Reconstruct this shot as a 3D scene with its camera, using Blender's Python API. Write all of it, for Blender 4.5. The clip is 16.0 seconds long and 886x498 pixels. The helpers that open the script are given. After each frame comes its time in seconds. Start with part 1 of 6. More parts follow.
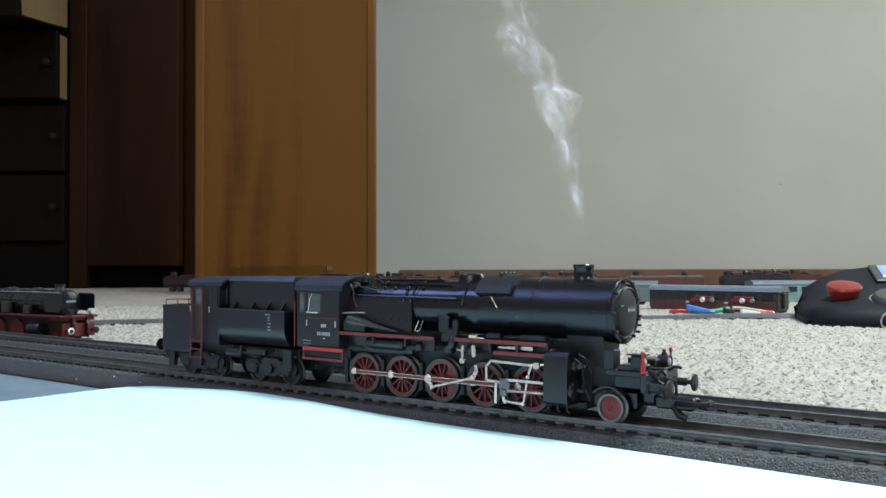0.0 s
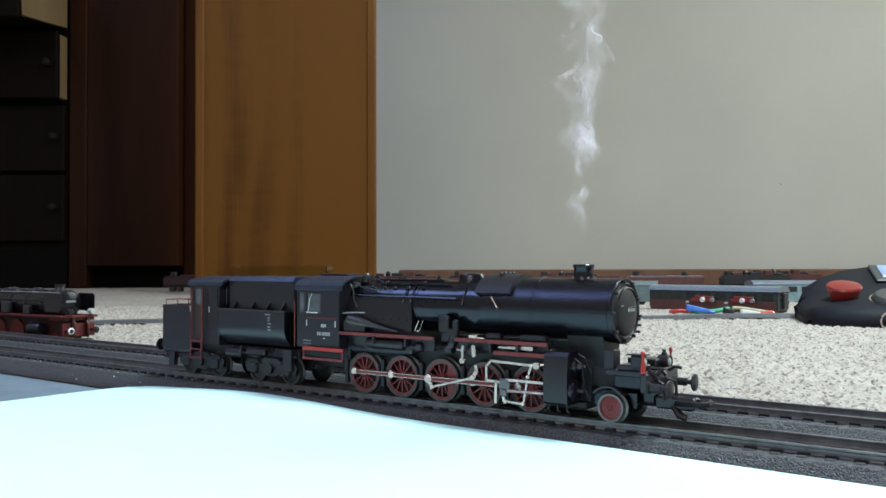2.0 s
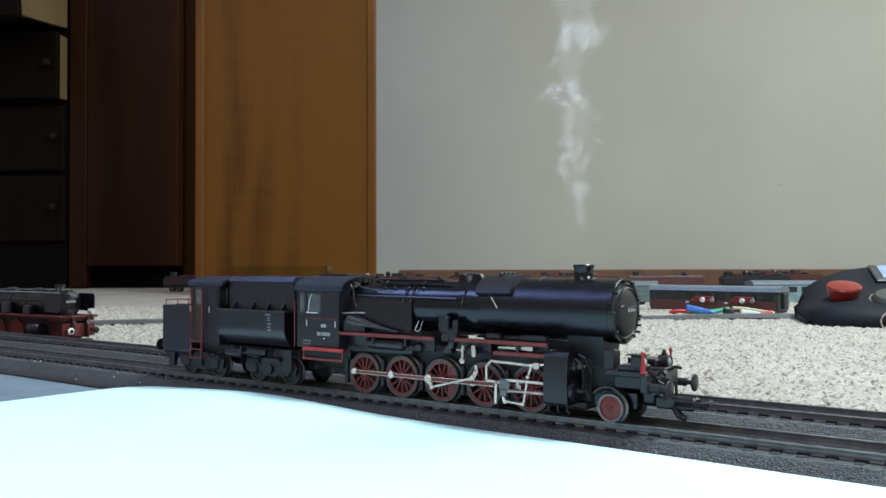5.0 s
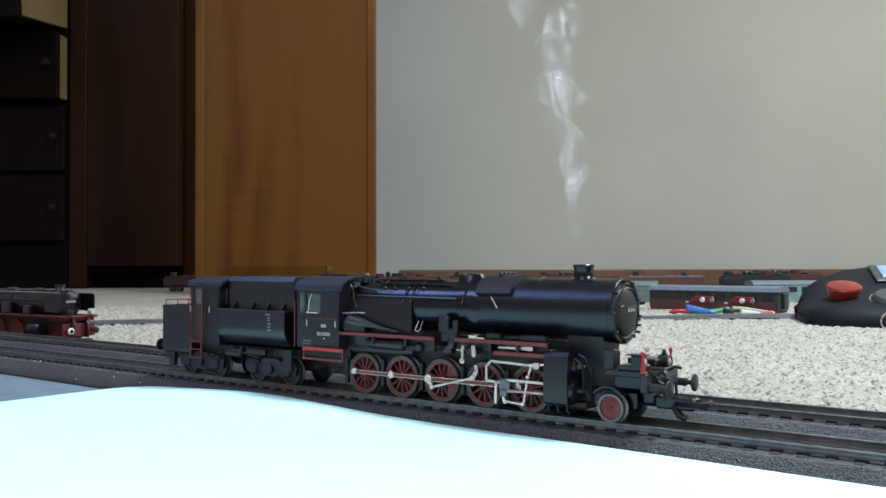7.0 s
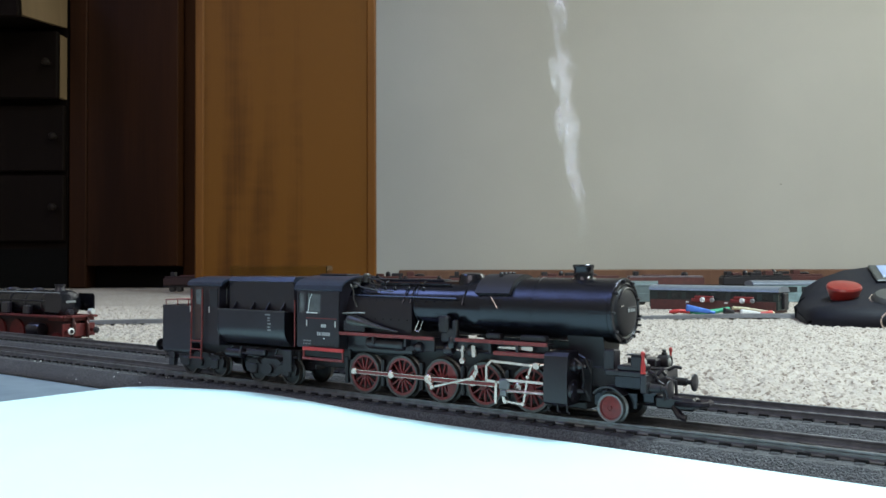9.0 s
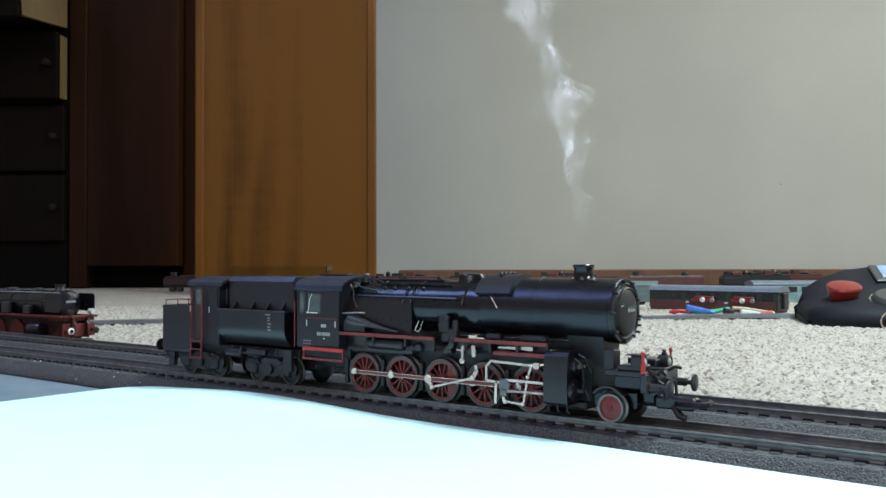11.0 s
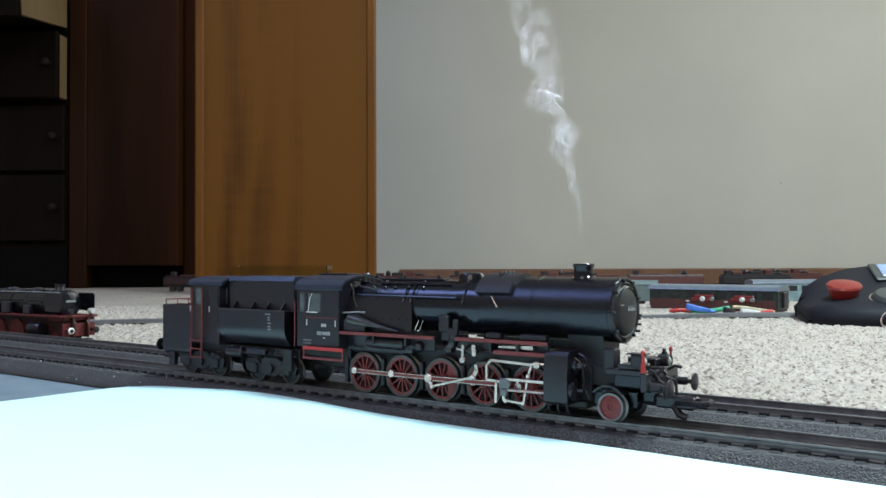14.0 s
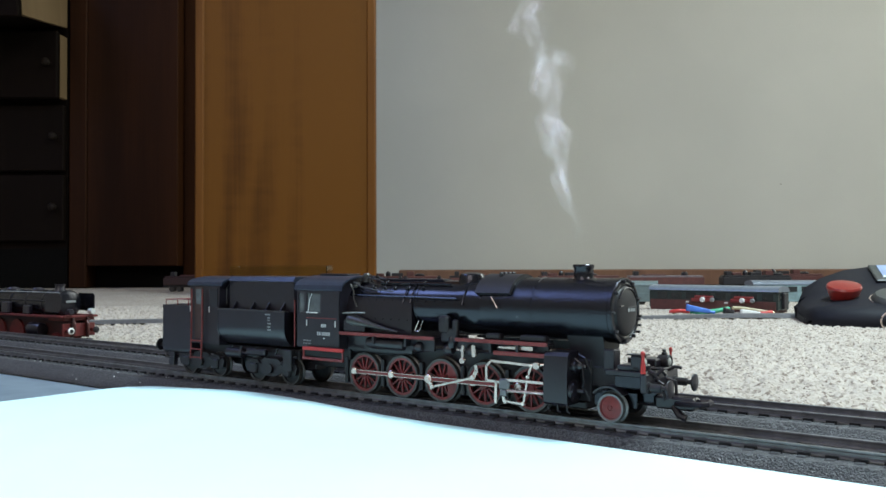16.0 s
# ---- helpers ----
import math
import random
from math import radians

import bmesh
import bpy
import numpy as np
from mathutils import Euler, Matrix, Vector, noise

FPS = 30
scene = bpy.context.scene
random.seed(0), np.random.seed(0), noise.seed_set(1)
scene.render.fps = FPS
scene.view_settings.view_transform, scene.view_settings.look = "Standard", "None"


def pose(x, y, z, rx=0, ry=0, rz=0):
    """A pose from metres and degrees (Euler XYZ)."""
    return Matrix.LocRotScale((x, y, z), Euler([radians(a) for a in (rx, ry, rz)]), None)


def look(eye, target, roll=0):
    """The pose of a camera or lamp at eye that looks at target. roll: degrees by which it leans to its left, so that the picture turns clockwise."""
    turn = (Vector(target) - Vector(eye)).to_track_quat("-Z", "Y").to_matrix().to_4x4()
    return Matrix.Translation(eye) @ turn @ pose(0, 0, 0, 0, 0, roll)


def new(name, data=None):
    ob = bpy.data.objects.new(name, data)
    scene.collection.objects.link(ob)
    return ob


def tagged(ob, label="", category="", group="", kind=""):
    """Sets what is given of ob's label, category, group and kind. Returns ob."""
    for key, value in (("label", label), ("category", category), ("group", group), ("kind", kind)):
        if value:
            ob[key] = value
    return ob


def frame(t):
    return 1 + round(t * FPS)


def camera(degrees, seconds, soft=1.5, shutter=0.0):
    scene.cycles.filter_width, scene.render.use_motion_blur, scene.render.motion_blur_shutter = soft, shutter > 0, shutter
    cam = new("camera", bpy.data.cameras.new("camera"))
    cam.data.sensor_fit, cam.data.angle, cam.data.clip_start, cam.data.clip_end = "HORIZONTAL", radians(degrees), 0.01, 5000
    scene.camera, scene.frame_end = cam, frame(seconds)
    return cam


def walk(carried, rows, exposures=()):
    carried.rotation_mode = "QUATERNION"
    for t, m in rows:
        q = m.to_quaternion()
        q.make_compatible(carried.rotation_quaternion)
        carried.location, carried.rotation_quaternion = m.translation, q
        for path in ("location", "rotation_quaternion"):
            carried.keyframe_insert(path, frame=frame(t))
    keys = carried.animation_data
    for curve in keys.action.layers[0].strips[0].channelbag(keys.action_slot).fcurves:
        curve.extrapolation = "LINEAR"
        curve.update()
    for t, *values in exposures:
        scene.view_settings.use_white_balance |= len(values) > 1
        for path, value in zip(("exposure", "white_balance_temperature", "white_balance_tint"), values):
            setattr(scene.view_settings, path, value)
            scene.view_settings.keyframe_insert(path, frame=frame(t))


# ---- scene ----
# Room axes: x to the right, y away from the camera, floor at z = 0. Track axes: x along the rails,
# y to the far side, z = 0 on the rail heads.
cam = camera(53.35, 16.0, 1.55)
EYE = (0.0, 0.0, 0.0615)


def aim(pitch, roll=-0.12):
    return pose(*EYE, 90 + pitch, 0, 0) @ pose(0, 0, 0, 0, 0, roll)


walk(cam, [(0.0, aim(0.92)), (2.6, aim(0.92)), (3.0, aim(0.945, -0.10)), (3.5, aim(0.93)), (8.0, aim(0.93)), (13.4, aim(0.93)),
           (13.9, aim(0.885, -0.18)), (15.4, aim(0.885, -0.18)), (16.0, aim(0.92))])
scene.view_settings.exposure = 0.0
TRACK = pose(-0.0254, 0.3542, 0.0105, 0, 0, -37.09)

# ---- light: sky beyond unseen windows, lamps added in them, a lamp over the layout ----
world = bpy.data.worlds.new("world")
scene.world = world
world.use_nodes = True
wn = world.node_tree
sky = wn.nodes.new("ShaderNodeTexSky")
sky.sky_type, sky.sun_disc = "NISHITA", False
sky.sun_elevation, sky.sun_rotation = radians(35), radians(90)
wn.links.new(sky.outputs[0], wn.nodes["Background"].inputs[0])
wn.nodes["Background"].inputs[1].default_value = 0.1


def area_lamp(name, power, size_x, size_y, m, color):
    d = bpy.data.lights.new(name, "AREA")
    d.shape, d.energy, d.size, d.size_y, d.color = "RECTANGLE", power, size_x, size_y, color
    ob = new(name, d)
    ob.matrix_world = m
    return ob


# fill added behind the camera for the near sides, set in an unseen window
area_lamp("front_fill_light", 19, 1.5, 1.3, look((-0.95, -1.37, 1.45), (-0.95, 0.5, 1.0)), (1.0, 0.92, 0.86))
area_lamp("work_lamp_light", 54, 0.50, 0.32, look((0.72, 0.4, 1.595), (0.72, 0.4001, 0.0)), (0.72, 0.92, 1.0))

area_lamp("high_window_daylight", 23, 1.40, 0.60, look((-1.97, 0.26, 1.94), (0.0, 0.26, 1.2)), (0.32, 0.46, 1.0))
# fill added at an unseen side window, brightens the far wall towards the right
area_lamp("side_wall_fill", 37, 1.1, 1.2, look((2.37, 1.55, 1.45), (0.0, 1.55, 1.0)), (0.92, 1.0, 0.88))

# ---- materials ----


def mat(name, color, rough=0.5, metal=0.0, tint=None, color2=None, scale=200.0, bump=0.0, bscale=None, coat=0.0, spec=0.5,
        stretch=(1, 1, 1), detail=4.0, big=0.0, bigscale=12.0, random_tone=0.0, rough_var=0.0):
    """A surface with grain of one size, stains of another, relief and varying gloss."""
    m = bpy.data.materials.new(name)
    m.use_nodes = True
    t = m.node_tree
    N, L = t.nodes, t.links
    b = N["Principled BSDF"]
    b.inputs["Roughness"].default_value = rough
    b.inputs["Metallic"].default_value = metal
    b.inputs["Coat Weight"].default_value = coat
    b.inputs["Specular IOR Level"].default_value = spec
    if tint:
        b.inputs["Specular Tint"].default_value = (*tint, 1)
    co = N.new("ShaderNodeTexCoord")
    mp = N.new("ShaderNodeMapping")
    mp.inputs["Scale"].default_value = stretch
    L.new(co.outputs["Object"], mp.inputs[0])
    n1 = N.new("ShaderNodeTexNoise")
    n1.inputs["Scale"].default_value, n1.inputs["Detail"].default_value = scale, detail
    L.new(mp.outputs[0], n1.inputs[0])
    c2 = color2 or tuple(c * 0.7 for c in color)
    ramp = N.new("ShaderNodeValToRGB")
    ramp.color_ramp.elements[0].position, ramp.color_ramp.elements[1].position = 0.35, 0.65
    ramp.color_ramp.elements[0].color, ramp.color_ramp.elements[1].color = (*c2, 1), (*color, 1)
    L.new(n1.outputs["Fac"], ramp.inputs[0])
    out = ramp.outputs[0]
    if big:
        n2 = N.new("ShaderNodeTexNoise")
        n2.inputs["Scale"].default_value, n2.inputs["Detail"].default_value = bigscale, 3
        L.new(co.outputs["Object"], n2.inputs[0])
        r2 = N.new("ShaderNodeMapRange")
        r2.inputs[1].default_value, r2.inputs[2].default_value = 0.3, 0.7
        r2.inputs[3].default_value, r2.inputs[4].default_value = 1 - big, 1 + big
        L.new(n2.outputs["Fac"], r2.inputs[0])
        mx = N.new("ShaderNodeVectorMath")
        mx.operation = "SCALE"
        L.new(out, mx.inputs[0])
        L.new(r2.outputs[0], mx.inputs["Scale"])
        out = mx.outputs[0]
    if random_tone:
        oi = N.new("ShaderNodeObjectInfo")
        r3 = N.new("ShaderNodeMapRange")
        r3.inputs[3].default_value, r3.inputs[4].default_value = 1 - random_tone, 1 + random_tone
        L.new(oi.outputs["Random"], r3.inputs[0])
        mx = N.new("ShaderNodeVectorMath")
        mx.operation = "SCALE"
        L.new(out, mx.inputs[0])
        L.new(r3.outputs[0], mx.inputs["Scale"])
        out = mx.outputs[0]
    L.new(out, b.inputs["Base Color"])
    if rough_var:
        r4 = N.new("ShaderNodeMapRange")
        r4.inputs[3].default_value, r4.inputs[4].default_value = max(0.02, rough - rough_var), min(1, rough + rough_var)
        L.new(n1.outputs["Fac"], r4.inputs[0])
        L.new(r4.outputs[0], b.inputs["Roughness"])
    if bump:
        n3 = N.new("ShaderNodeTexNoise")
        n3.inputs["Scale"].default_value, n3.inputs["Detail"].default_value = bscale or scale, 3
        L.new(mp.outputs[0], n3.inputs[0])
        bp = N.new("ShaderNodeBump")
        bp.inputs["Strength"].default_value, bp.inputs["Distance"].default_value = 0.6, bump
        L.new(n3.outputs["Fac"], bp.inputs["Height"])
        L.new(bp.outputs[0], b.inputs["Normal"])
    return m


def wood(name, light, dark, rough=0.4, ring=9.0, spec=0.5, coat=0.0, flame=0.0, curl=0.0):
    """Flat-sawn boards with the grain upright: long bands, fine pores, soft stains."""
    m = bpy.data.materials.new(name)
    m.use_nodes = True
    t = m.node_tree
    N, L = t.nodes, t.links
    b = N["Principled BSDF"]
    b.inputs["Roughness"].default_value, b.inputs["Specular IOR Level"].default_value = rough, spec
    b.inputs["Coat Weight"].default_value, b.inputs["Coat Roughness"].default_value = coat, 0.2
    co = N.new("ShaderNodeTexCoord")
    mp = N.new("ShaderNodeMapping")
    mp.inputs["Scale"].default_value = (1, 1, 0.16)
    L.new(co.outputs["Object"], mp.inputs[0])
    n1 = N.new("ShaderNodeTexNoise")
    n1.inputs["Scale"].default_value, n1.inputs["Detail"].default_value, n1.inputs["Distortion"].default_value = ring, 3, 0.6
    L.new(mp.outputs[0], n1.inputs[0])
    mp2 = N.new("ShaderNodeMapping")
    mp2.inputs["Scale"].default_value = (1, 1, 0.02)
    L.new(co.outputs["Object"], mp2.inputs[0])
    n2 = N.new("ShaderNodeTexNoise")
    n2.inputs["Scale"].default_value, n2.inputs["Detail"].default_value = 220, 3
    L.new(mp2.outputs[0], n2.inputs[0])
    mp3 = N.new("ShaderNodeMapping")
    mp3.inputs["Scale"].default_value, mp3.inputs["Location"].default_value = (3.4, 3.4, 0.75), (0.35, 0, -0.35)
    L.new(co.outputs["Object"], mp3.inputs[0])
    wv = N.new("ShaderNodeTexWave")
    wv.wave_type, wv.rings_direction = "RINGS", "SPHERICAL"
    wv.inputs["Scale"].default_value, wv.inputs["Distortion"].default_value, wv.inputs["Detail"].default_value, wv.inputs["Detail Scale"].default_value = 1.5, 4.5, 3.0, 1.8
    L.new(mp3.outputs[0], wv.inputs[0])
    fl = N.new("ShaderNodeMath")
    fl.operation = "MULTIPLY_ADD"
    fl.inputs[1].default_value = flame
    L.new(wv.outputs["Fac"], fl.inputs[0])
    L.new(n1.outputs["Fac"], fl.inputs[2])
    # curl: faint cross figure
    mp4 = N.new("ShaderNodeMapping")
    mp4.inputs["Scale"].default_value = (0.5, 0.5, 1.6)
    L.new(co.outputs["Object"], mp4.inputs[0])
    n4 = N.new("ShaderNodeTexNoise")
    n4.inputs["Scale"].default_value, n4.inputs["Detail"].default_value, n4.inputs["Distortion"].default_value = 16, 3, 1.2
    L.new(mp4.outputs[0], n4.inputs[0])
    cu = N.new("ShaderNodeMath")
    cu.operation = "MULTIPLY_ADD"
    cu.inputs[1].default_value = curl
    L.new(n4.outputs["Fac"], cu.inputs[0])
    L.new(fl.outputs[0], cu.inputs[2])
    add = N.new("ShaderNodeMath")
    add.operation = "MULTIPLY_ADD"
    add.inputs[1].default_value = 0.22
    L.new(n2.outputs["Fac"], add.inputs[0])
    L.new(cu.outputs[0], add.inputs[2])
    r = N.new("ShaderNodeValToRGB")
    r.color_ramp.interpolation = "EASE"
    r.color_ramp.elements[0].position, r.color_ramp.elements[1].position = 0.44, 0.86
    r.color_ramp.elements[0].color, r.color_ramp.elements[1].color = (*dark, 1), (*light, 1)
    L.new(add.outputs[0], r.inputs[0])
    L.new(r.outputs[0], b.inputs["Base Color"])
    bp = N.new("ShaderNodeBump")
    bp.inputs["Strength"].default_value, bp.inputs["Distance"].default_value = 0.25, 0.0006
    L.new(n2.outputs["Fac"], bp.inputs["Height"])
    L.new(bp.outputs[0], b.inputs["Normal"])
    return m


M_WALL = mat("wall_paint", (0.424, 0.401, 0.357), 0.85, color2=(0.400, 0.378, 0.337), scale=3, bump=0.0006, bscale=260, big=0.02, bigscale=1.5)
M_CEIL = mat("ceiling_paint", (0.52, 0.52, 0.51), 0.9, scale=4, color2=(0.49, 0.49, 0.48))


def carpet_material():
    """Looped pile: each loop takes one of a few yarn colours."""
    m = bpy.data.materials.new("berber_carpet")
    m.use_nodes = True
    N, L = m.node_tree.nodes, m.node_tree.links
    b = N["Principled BSDF"]
    b.inputs["Roughness"].default_value, b.inputs["Specular IOR Level"].default_value = 0.95, 0.1
    co = N.new("ShaderNodeTexCoord")
    v = N.new("ShaderNodeTexVoronoi")
    v.inputs["Scale"].default_value = 720
    L.new(co.outputs["Object"], v.inputs["Vector"])
    sep = N.new("ShaderNodeSeparateColor")
    L.new(v.outputs["Color"], sep.inputs[0])
    r = N.new("ShaderNodeValToRGB")
    e = r.color_ramp.elements
    e[0].position, e[0].color = 0.04, (0.17, 0.13, 0.108, 1)
    e[1].position, e[1].color = 0.55, (0.415, 0.364, 0.315, 1)
    k = e.new(0.18)
    k.color = (0.29, 0.246, 0.206, 1)
    L.new(sep.outputs[0], r.inputs[0])
    n = N.new("ShaderNodeTexNoise")
    n.inputs["Scale"].default_value = 7
    L.new(co.outputs["Object"], n.inputs[0])
    mr = N.new("ShaderNodeMapRange")
    mr.inputs[1].default_value, mr.inputs[2].default_value, mr.inputs[3].default_value, mr.inputs[4].default_value = 0.3, 0.7, 0.9, 1.08
    L.new(n.outputs["Fac"], mr.inputs[0])
    sc = N.new("ShaderNodeVectorMath")
    sc.operation = "SCALE"
    L.new(r.outputs[0], sc.inputs[0])
    L.new(mr.outputs[0], sc.inputs["Scale"])
    L.new(sc.outputs[0], b.inputs["Base Color"])
    n2 = N.new("ShaderNodeTexNoise")
    n2.inputs["Scale"].default_value = 900
    L.new(co.outputs["Object"], n2.inputs[0])
    bp = N.new("ShaderNodeBump")
    bp.inputs["Strength"].default_value, bp.inputs["Distance"].default_value = 0.6, 0.0008
    L.new(n2.outputs["Fac"], bp.inputs["Height"])
    L.new(bp.outputs[0], b.inputs["Normal"])
    return m


M_CARPET = carpet_material()
M_HONEY = wood("honey_maple", (0.119, 0.0438, 0.0044), (0.058, 0.0180, 0.0012), 0.55, 6.0, 0.14, flame=0.16, curl=0.20)
M_HONEY_TRIM = wood("honey_maple_trim", (0.150, 0.056, 0.0085), (0.100, 0.035, 0.005), 0.5, 14.0, 0.14)
M_BASEB = wood("stained_baseboard", (0.17, 0.082, 0.048), (0.115, 0.052, 0.03), 0.4, 20.0)
M_DARKWOOD = wood("dark_stained_wood", (0.036, 0.0120, 0.0036), (0.016, 0.0054, 0.0020), 0.6, 6.0, 0.08)
M_BLACKWOOD = wood("black_brown_wood", (0.0085, 0.0048, 0.0034), (0.0055, 0.0034, 0.0026), 0.7, 6.0, 0.05)
M_RAWWOOD = wood("pale_drawer_wood", (0.20, 0.13, 0.065), (0.155, 0.098, 0.046), 0.6, 12.0)
# near-black colour puts the shade of toe recess and plinth into the board
M_RECESS_SHADE = mat("recess_shade_board", (0.005, 0.0045, 0.004), 0.9, spec=0.05)
M_PAPER = mat("white_paper", (0.60, 0.85, 0.87), 0.75, color2=(0.588, 0.837, 0.857), scale=30, bump=0.00002, bscale=300)
M_MAT = mat("blue_grey_plastic_sheet", (0.20, 0.25, 0.30), 0.35, color2=(0.15, 0.19, 0.24), scale=60, bump=0.0003, bscale=80)
M_BALLAST = mat("moulded_ballast", (0.105, 0.104, 0.108), 0.45, color2=(0.022, 0.0218, 0.024), scale=1500, detail=2, bump=0.0016, bscale=1700, big=0.12, bigscale=14)
M_SLEEPER = mat("sleeper_plastic", (0.052, 0.052, 0.056), 0.6, spec=0.3, scale=900, bump=0.0004)
M_RAIL = mat("nickel_rail", (0.20, 0.198, 0.205), 0.40, 0.6, scale=300, big=0.15, bigscale=30)
M_RAILSIDE = mat("track_detail_black", (0.012, 0.011, 0.012), 0.5, 0.3)
M_BLACK = mat("satin_black_paint", (0.0112, 0.0090, 0.0138), 0.33, color2=(0.0085, 0.0068, 0.0104), scale=500, bump=0.00008, rough_var=0.08, coat=0.15)
M_BOILER = mat("gloss_black_boiler", (0.0055, 0.0056, 0.0075), 0.19, color2=(0.0045, 0.0046, 0.007), scale=900, bump=0.000008, bscale=900, rough_var=0.05, spec=0.50, tint=(0.90, 0.88, 1.0))
M_SMOKEBOX = mat("crackled_black_paint", (0.0055, 0.0058, 0.0075), 0.18, color2=(0.0045, 0.0046, 0.007), scale=900, bump=0.00026, bscale=1500, rough_var=0.06, spec=0.50, tint=(0.90, 0.88, 1.0))
M_GREYBLACK = mat("grey_black_body", (0.0165, 0.0134, 0.0190), 0.30, color2=(0.0135, 0.0110, 0.0158), scale=400, big=0.12, bigscale=60)
M_FRAME = mat("black_frame_plastic", (0.0118, 0.0092, 0.0128), 0.5, scale=300)
M_RED = mat("wheel_red", (0.19, 0.019, 0.019), 0.42, color2=(0.12, 0.012, 0.012), scale=600)
M_BRIGHTRED = mat("bright_red", (0.44, 0.030, 0.028), 0.4, color2=(0.38, 0.026, 0.024), scale=300)
M_DULLRED = mat("dull_red_edge", (0.19, 0.028, 0.026), 0.5, scale=500)
M_STEEL = mat("nickel_rods", (0.68, 0.55, 0.49), 0.27, 0.8, color2=(0.49, 0.40, 0.36), scale=500, bump=0.00008)
M_TYRE = mat("blackened_tyre", (0.085, 0.08, 0.077), 0.35, 0.7, scale=500)
M_WHITE = mat("white_print", (0.7, 0.7, 0.68), 0.6, color2=(0.62, 0.62, 0.6))
M_THINPRINT = mat("thin_white_print", (0.42, 0.42, 0.42), 0.6, color2=(0.34, 0.34, 0.34))
M_GREYPRINT = mat("grey_print", (0.25, 0.26, 0.26), 0.6)
# the blue sheen on the roofs is put into base colour and gloss tint
M_SHEENROOF = mat("blue_sheen_roof", (0.030, 0.036, 0.055), 0.30, color2=(0.024, 0.028, 0.044), scale=300, tint=(0.7, 0.75, 1.0))

# ---- mesh helpers ----


def part(name, bm, material, parent, label="", m=None, smooth=None):
    me = bpy.data.meshes.new(name)
    bmesh.ops.recalc_face_normals(bm, faces=bm.faces)
    if smooth is not None:
        for f in bm.faces:
            f.smooth = True
        for e in bm.edges:
            if len(e.link_faces) == 2 and e.calc_face_angle(0) > radians(smooth):
                e.smooth = False
    bm.to_mesh(me)
    bm.free()
    me.materials.append(material)
    ob = new(name, me)
    if parent is not None:
        ob.parent = parent
    if m is not None:
        ob.matrix_basis = m
    if label:
        tagged(ob, label)
    return ob


def thing(name, m, label, category, group="", kind=""):
    ob = new(name)
    ob.empty_display_size = 0.01
    ob.matrix_basis = m
    return tagged(ob, label, category, group, kind)


def box(bm, x0, x1, y0, y1, z0, z1, bevel=0.0, seg=1, m=None):
    vs = [bm.verts.new((x, y, z)) for x in (x0, x1) for y in (y0, y1) for z in (z0, z1)]
    fs = [bm.faces.new([vs[i] for i in q]) for q in
          ((0, 1, 3, 2), (4, 6, 7, 5), (0, 4, 5, 1), (2, 3, 7, 6), (0, 2, 6, 4), (1, 5, 7, 3))]
    if bevel:
        es = list({e for f in fs for e in f.edges})
        r = bmesh.ops.bevel(bm, geom=es, offset=bevel, segments=seg, affect="EDGES", profile=0.5)
        vs = list({v for f in r["faces"] for v in f.verts} | {v for v in vs if v.is_valid})
    if m is not None:
        bmesh.ops.transform(bm, matrix=m, verts=vs)
    return vs


def lathe(bm, prof, axis="z", n=24, m=None, cap=True):
    """A turned form: prof is rows of (radius, height)."""
    rings = []
    new_v = []
    for r, h in prof:
        ring = []
        for i in range(n):
            a = 2 * math.pi * i / n
            c, s = r * math.cos(a), r * math.sin(a)
            p = {"z": (c, s, h), "x": (h, c, s), "y": (c, h, s)}[axis]
            ring.append(bm.verts.new(p))
        rings.append(ring)
        new_v += ring
    for a, b in zip(rings, rings[1:]):
        for i in range(n):
            j = (i + 1) % n
            bm.faces.new((a[i], a[j], b[j], b[i]))
    if cap:
        bm.faces.new(rings[0])
        bm.faces.new(list(reversed(rings[-1])))
    if m is not None:
        bmesh.ops.transform(bm, matrix=m, verts=new_v)
    return new_v


def tube(bm, pts, r, n=8):
    """A round bar through the points."""
    pts = [Vector(p) for p in pts]
    rings = []
    for i, p in enumerate(pts):
        d = (pts[min(i + 1, len(pts) - 1)] - pts[max(i - 1, 0)]).normalized()
        u = d.cross(Vector((0, 0, 1)) if abs(d.z) < 0.9 else Vector((1, 0, 0))).normalized()
        w = d.cross(u)
        rings.append([bm.verts.new(p + r * (math.cos(2 * math.pi * k / n) * u + math.sin(2 * math.pi * k / n) * w)) for k in range(n)])
    for a, b in zip(rings, rings[1:]):
        for i in range(n):
            j = (i + 1) % n
            bm.faces.new((a[i], a[j], b[j], b[i]))
    bm.faces.new(rings[0])
    bm.faces.new(list(reversed(rings[-1])))


def extrude_x(bm, prof, x0, x1):
    """A closed profile of (y, z) drawn along x."""
    a = [bm.verts.new((x0, y, z)) for y, z in prof]
    b = [bm.verts.new((x1, y, z)) for y, z in prof]
    n = len(prof)
    for i in range(n):
        j = (i + 1) % n
        bm.faces.new((a[i], a[j], b[j], b[i]))
    bm.faces.new(a)
    bm.faces.new(list(reversed(b)))
    return a + b


def extrude_y(bm, prof, y0, y1):
    """A closed profile of (x, z) drawn along y."""
    a = [bm.verts.new((x, y0, z)) for x, z in prof]
    b = [bm.verts.new((x, y1, z)) for x, z in prof]
    n = len(prof)
    for i in range(n):
        j = (i + 1) % n
        bm.faces.new((a[i], a[j], b[j], b[i]))
    bm.faces.new(a)
    bm.faces.new(list(reversed(b)))
    return a + b


def boxed(name, material, parent, dims, label="", bevel=0.0, m=None):
    bm = bmesh.new()
    box(bm, *dims, bevel)
    return part(name, bm, material, parent, label, m)


